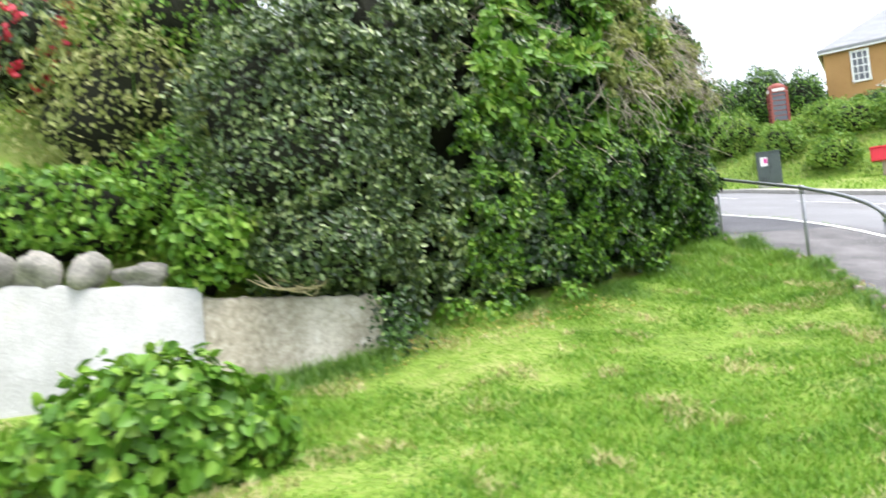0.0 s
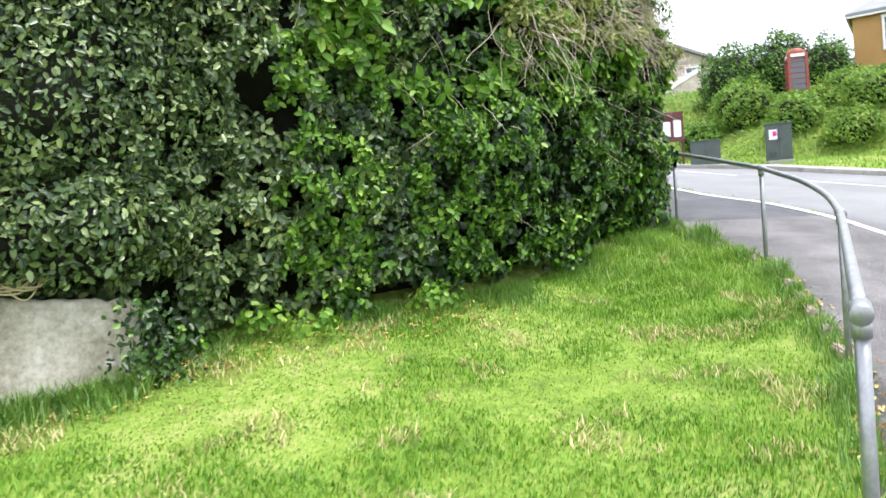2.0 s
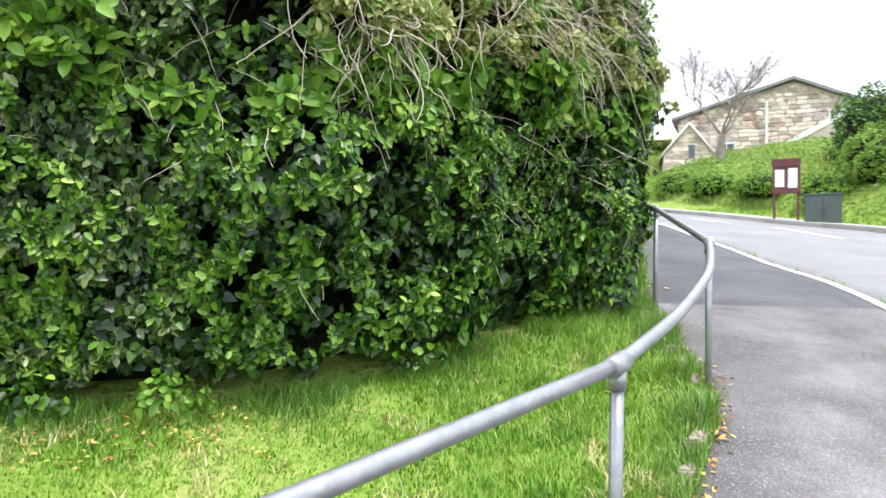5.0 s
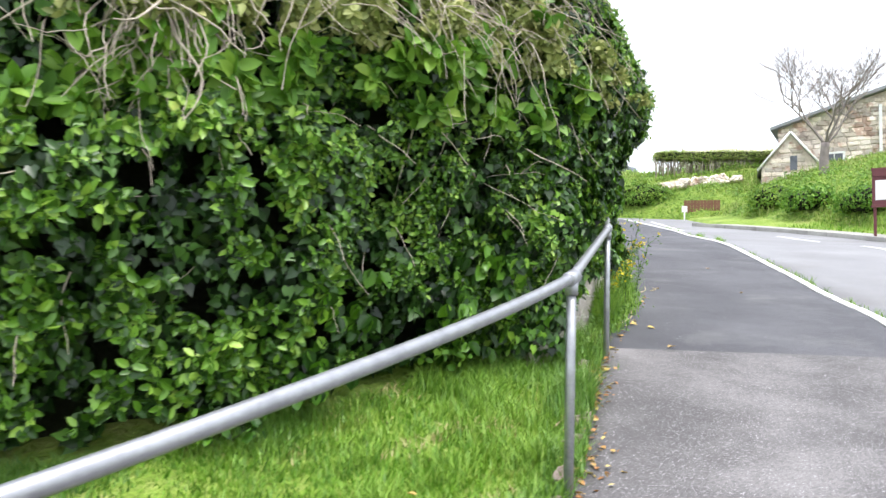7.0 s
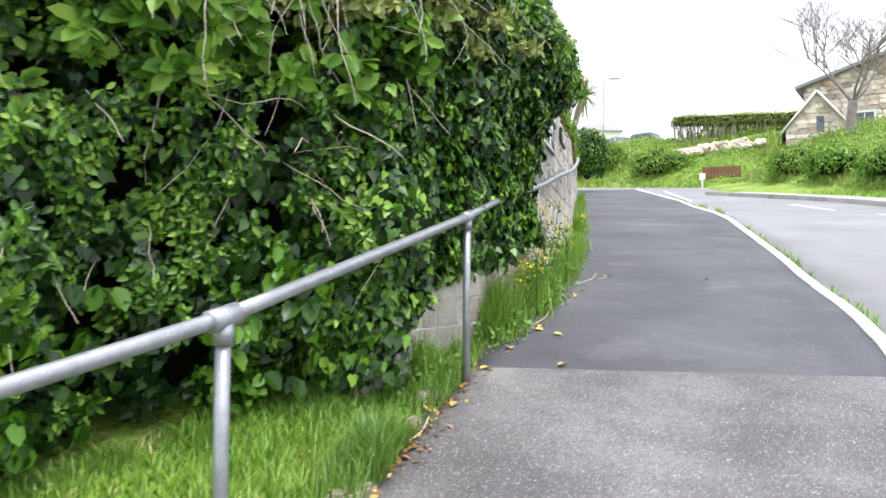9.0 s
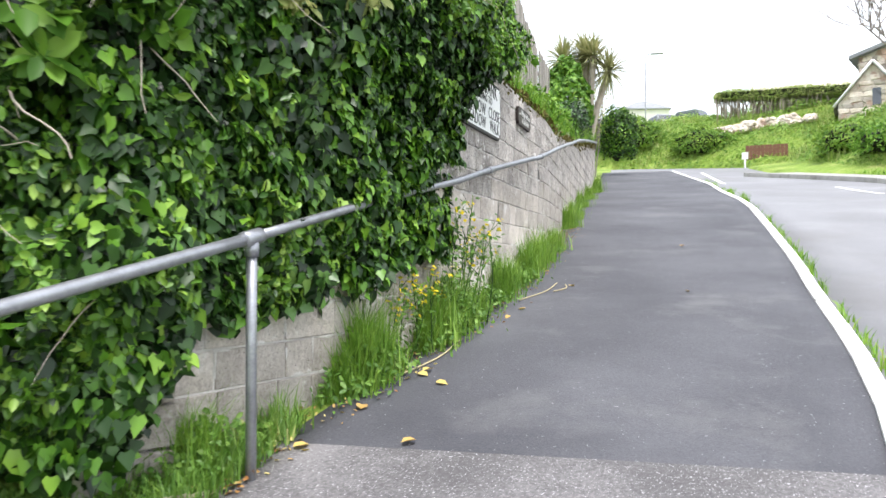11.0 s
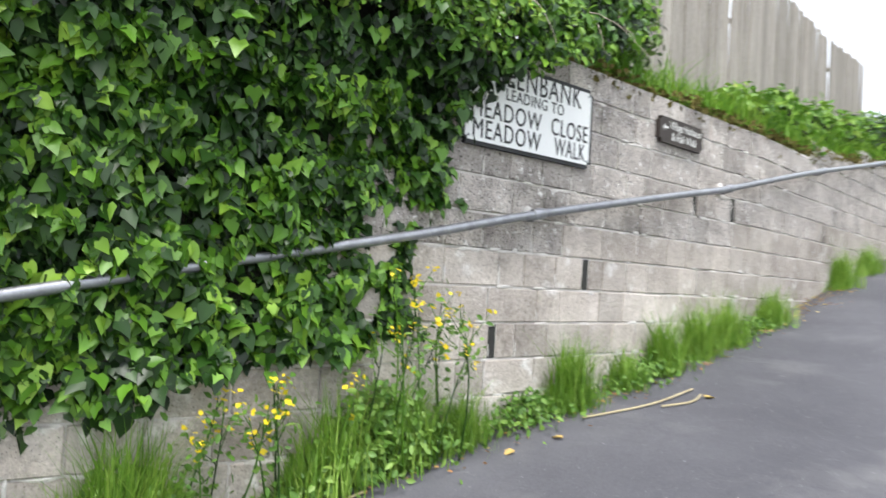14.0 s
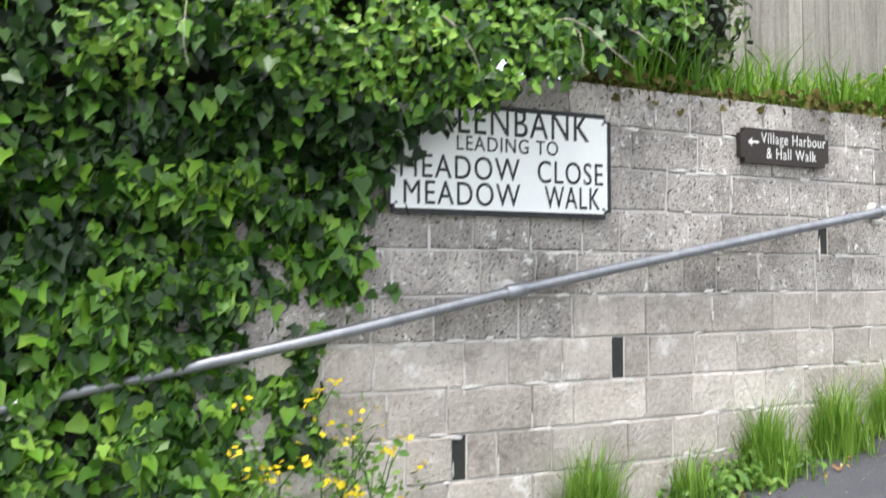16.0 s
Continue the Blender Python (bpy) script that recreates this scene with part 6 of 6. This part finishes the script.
raw("wall", [(-1.2, 0.05, -1.6), (2.2, 0.05, -1.6), (2.2, 0.05, 2.15), (-1.2, 0.05, 0.35), (-1.2, 0.2, -1.6), (2.2, 0.2, -1.6), (2.2, 0.2, 2.15), (-1.2, 0.2, 0.35)], [(0, 1, 2, 3), (7, 6, 5, 4), (0, 3, 7, 4), (1, 5, 6, 2), (4, 5, 1, 0)], M_COTT, ramp_wall)

porch = thing("stone_porch", "small pale stone porch with a slate gable roof and white bargeboards", "porch", (14.38, 41.0, 8.0), -16)
PH = 1.35
v = [(-PH, 0, 0), (PH, 0, 0), (PH, 0, 0.95), (0, 0, 2.66), (-PH, 0, 0.95), (-PH, 3.6, 0), (PH, 3.6, 0), (PH, 3.6, 0.95), (0, 3.6, 2.66), (-PH, 3.6, 0.95)]
raw("wall", v, [(0, 1, 2, 3, 4), (9, 8, 7, 6, 5), (1, 6, 7, 2), (5, 0, 4, 9)], M_RUBBLE, porch)
for s in (-1, 1):
    v = [(0, -0.12, 2.7), (s * 1.55, -0.12, 0.74), (s * 1.55, 3.7, 0.74), (0, 3.7, 2.7)]
    v += [(a_, b_, c_ + 0.1) for a_, b_, c_ in v]
    raw("roof_slope", v, [(0, 1, 2, 3), (7, 6, 5, 4), (0, 4, 5, 1), (1, 5, 6, 2), (2, 6, 7, 3), (3, 7, 4, 0)], M_SLATE, porch)
    tube("bargeboard", [(0, -0.15, 2.74), (s * 1.55, -0.15, 0.80)], 0.06, M_WHITE, porch, "white bargeboard", 4)
box_part("window", (0.15, -0.03, 1.15), (0.34, 0.06, 0.75), M_GLASS, porch, "narrow dark window", 0, 0.01)
rubble_face(porch, PH, lambda q: 2.66 - 1.71 * abs(q) / PH, 60)

tree = thing("bare_tree", "bare-branched tree with fine upright twigs on the bank", "tree")
lines = []
g = float(land(14.3, 36.4)) - 0.1


def limb(p, d, length, r, level):
    pts, rad = twig_line(p, d, length, -0.015, 0.1, 6, r)
    lines.append((pts, rad))
    if level < 4:
        for k in range(4 if level else 5):
            j = random.choice((3, 4, 5, 6)) if level else random.choice((4, 5, 6))
            side = Vector((random.gauss(0, 0.75), random.gauss(0, 0.75), random.uniform(0.2, 0.8)))
            limb(pts[j], (pts[j] - pts[j - 1]).normalized() * 0.8 + side, length * random.uniform(0.55, 0.78), r * 0.52, level + 1)


trunk_pts = [(14.3, 36.4, g), (14.28, 36.4, g + 0.7), (14.35, 36.4, g + 1.5)]
tube("trunk", smooth_line(trunk_pts, 4), [0.24, 0.23, 0.22, 0.21, 0.2, 0.19, 0.18, 0.18, 0.18], M_BARK, tree, "", 10)
for k in range(6):
    an = k * 1.05 + random.uniform(-0.2, 0.2)
    limb(Vector((14.35, 36.4, g + 1.4)), (0.8 * math.cos(an), 0.8 * math.sin(an), random.uniform(0.7, 1.2)), random.uniform(2.0, 2.7), 0.065, 0)
tagged(many_tubes("branchwork", lines, M_BARK, tree, "bare grey branches"), kind="stuff")

trim = thing("clipped_hedge", "long flat-topped clipped hedge raised on pale bare stems", "hedge")
# Near-black box within the leaves, painted shade of the clipped hedge
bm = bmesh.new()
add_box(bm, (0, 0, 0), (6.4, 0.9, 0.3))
ob = part("shade_core", bm, M_CORE, trim)
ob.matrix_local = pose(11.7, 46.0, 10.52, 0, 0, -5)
n = 15000
lx, ly, lz = rng.uniform(-3.3, 3.35, n), rng.uniform(-0.6, 0.6, n), rng.uniform(-0.3, 0.26, n)
lz = lz * np.interp(lx, [-3.3, -2.6, 3.4], [0.5, 1, 1])
ca, sa = math.cos(radians(-5)), math.sin(radians(-5))
tagged(leaf_cloud("leaves", np.stack([11.7 + lx * ca - ly * sa, 46.0 + lx * sa + ly * ca, 10.52 + lz + 0.05 * np.sin(lx * 2)], 1), np.tile([-0.1, -0.6, 0.9], (n, 1)), 0.085, OVAL, L_BANKGRASS, trim, "", 0.5, 0), kind="stuff")
for k in range(120):
    lx = -3.2 + 6.5 * k / 119 + random.uniform(-0.05, 0.05)
    bx, by = 11.7 + lx * ca + random.gauss(0, 0.1), 46.0 + lx * sa + random.uniform(-0.4, 0.4)
    tube("stem", [(bx, by, float(land(bx, by)) - 0.1), (bx + random.gauss(0, 0.08), by, 9.9), (bx + random.gauss(0, 0.18), by, 10.4)], random.uniform(0.02, 0.045), M_TWIG, trim, "", 4)
roof_far = thing("long_roof", "long low brownish tiled roof behind the clipped hedge", "building", (15.2, 51.5, 10.1), -6)
box_part("wall", (0, 0, 0.7), (7.5, 3.5, 1.4), M_PALEHOUSE, roof_far)
v, f = gable_roof_mesh(7.5, 3.5, 1.4, 2.25)
raw("roof", v, f, M_COTT, roof_far)

dry_wall = thing("dry_stone_wall", "low tumbled dry stone wall on the bank", "wall")
stone_me = []
for q in range(4):
    bm = bmesh.new()
    bmesh.ops.create_icosphere(bm, subdivisions=1, radius=0.5)
    for v_ in bm.verts:
        v_.co *= 1 + 0.35 * noise.noise(v_.co * 2 + Vector((q * 9, 0, 0)))
    me = bpy.data.meshes.new("stone")
    bm.to_mesh(me)
    bm.free()
    me.materials.append(M_RUBBLE)
    stone_me.append(me)
for k in range(170):
    t_ = random.random()
    lv = random.choice((0, 0, 1, 1, 2))
    if lv == 2 and (t_ < 0.3 or t_ > 0.8):
        lv = 0
    bx, by = 8.2 + 4.4 * t_, 44.4 - 0.75 * t_ + random.uniform(-0.1, 0.1)
    ob = mesh_object("stone", random.choice(stone_me), None, dry_wall)
    ob.matrix_local = pose(bx, by - 0.25, float(land(bx, by)) + 0.12 + 0.14 * lv, random.uniform(-20, 20), random.uniform(-20, 20), random.uniform(0, 360)) @ Matrix.Diagonal((random.uniform(0.3, 0.55), random.uniform(0.3, 0.45), random.uniform(0.2, 0.32), 1))

gate = thing("brown_gate", "low red-brown boarded gate set in the bank", "gate", (9.95, 40.75, 6.1), -12)
for k in range(11):
    box_part("board", (-0.8 + k * 0.16, 0, 0.55), (0.15, 0.04, 1.0), M_RUST, gate, "", 0, 0.005)
for z_ in (0.25, 0.85):
    box_part("rail", (0, 0.04, z_), (1.75, 0.04, 0.1), M_RUST, gate, "", 0, 0.005)
g = float(land(8.85, 39.6))
marker = thing("marker_post", "short white roadside marker post with a square plate", "post", (8.85, 39.6, g), -10)
tube("pole", [(0, 0, -0.1), (0, 0, 0.75)], 0.035, M_WHITE, marker)
box_part("plate", (0, -0.04, 0.78), (0.26, 0.02, 0.3), M_WHITE, marker, "white square plate", 0, 0.01)

# ---- far houses and lamp ----
fh = thing("far_house", "pale rendered house with a grey slate hipped roof, far uphill", "house", (7.0, 105, 13.2), 8)
box_part("wall", (0, 0, 3.5), (5.6, 5.0, 9.0), M_PALEHOUSE, fh, "", 0, 0.01)
v, f = gable_roof_mesh(5.6, 5.0, 8.0, 9.4, 2.4)
raw("roof", v, f, M_SLATE, fh)
for sx in (-1, 1):
    window(fh, (sx * 1.4, -2.52, 6.6), 0.9, 0.9, (1, 2))
bush("far_trees", "soft green trees far uphill", "trees", (0.5, 66, 11.8), (4.5, 2.0, 1.8), 2500, 0.28, OVAL, L_IVY, 0.35, 0.1, 0.7, 95.0)


def parked_car(x_, y_, turn_, length, height, material, label):
    """A parked car, nose along its own x."""
    t = thing("parked_car", label, "car", (x_, y_, float(land(x_, y_))), turn_, "parked cars")
    low, w = height * 0.55, 1.68
    bm = add_box(bmesh.new(), (0, 0, 0.22 + (low - 0.22) / 2), (length, w, low - 0.22), 0, 0.09)
    part("body", bm, material, t, "", True)
    bm = bmesh.new()
    add_box(bm, (-0.15, 0, (low + height) / 2), (length * 0.62, w * 0.92, height - low + 0.04))
    for v_ in bm.verts:
        if v_.co.z > low + 0.1:
            v_.co.x = -0.15 + (v_.co.x + 0.15) * 0.66
            v_.co.y *= 0.86
    bmesh.ops.bevel(bm, geom=list(bm.edges), offset=0.06, segments=2, affect="EDGES")
    cabin = part("cabin", bm, material, t, "", True)
    for sy in (-1, 1):
        box_part("side_window", (-0.15, sy * w * 0.435, (low + height) / 2 + 0.02), (length * 0.42, 0.03, (height - low) * 0.55), M_GLASS, cabin, "dark glass")
    for sx in (-1, 1):
        pane_ = box_part("windscreen", (0, 0, 0), (0.03, w * 0.72, (height - low) * 0.72), M_GLASS, cabin, "dark glass")
        pane_.matrix_local = pose(-0.15 + sx * length * 0.262, 0, (low + height) / 2 + 0.02, 0, -sx * 32, 0)
        for sy in (-1, 1):
            box_part("headlight" if sx > 0 else "tail_light", (sx * (length / 2 - 0.01), sy * w * 0.36, low - 0.18), (0.05, 0.3, 0.14), M_WHITE if sx > 0 else M_RED, t)
            wheel = tube("wheel", [(sx * length * 0.31, sy * (w / 2 - 0.16), 0.3), (sx * length * 0.31, sy * (w / 2 + 0.01), 0.3)], 0.3, M_BLACK, t, "black tyre", 16)
            tube("rim", [(sx * length * 0.31, sy * (w / 2 + 0.01), 0.3), (sx * length * 0.31, sy * (w / 2 + 0.02), 0.3)], 0.18, M_GALV, wheel, "", 12)


parked_car(7.0, 66, -70, 3.9, 1.42, M_GALV, "silver hatchback parked nose-on behind the bank crest")
parked_car(9.3, 66.5, -40, 4.3, 1.75, M_GREENBOX, "dark estate car parked behind the bank crest")
lamp = thing("street_lamp", "tall slim grey street lamp with a flat lantern", "street lamp", (5.6, 62.5, 9.2))
tube("column", [(0, 0, 0), (0, 0, 8.0), (0.25, 0, 8.15), (0.5, 0, 8.15)], 0.05, M_GALV, lamp)
box_part("lantern", (0.85, 0, 8.15), (0.9, 0.25, 0.12), M_GALV, lamp, "flat grey lantern", 0, 0.04)
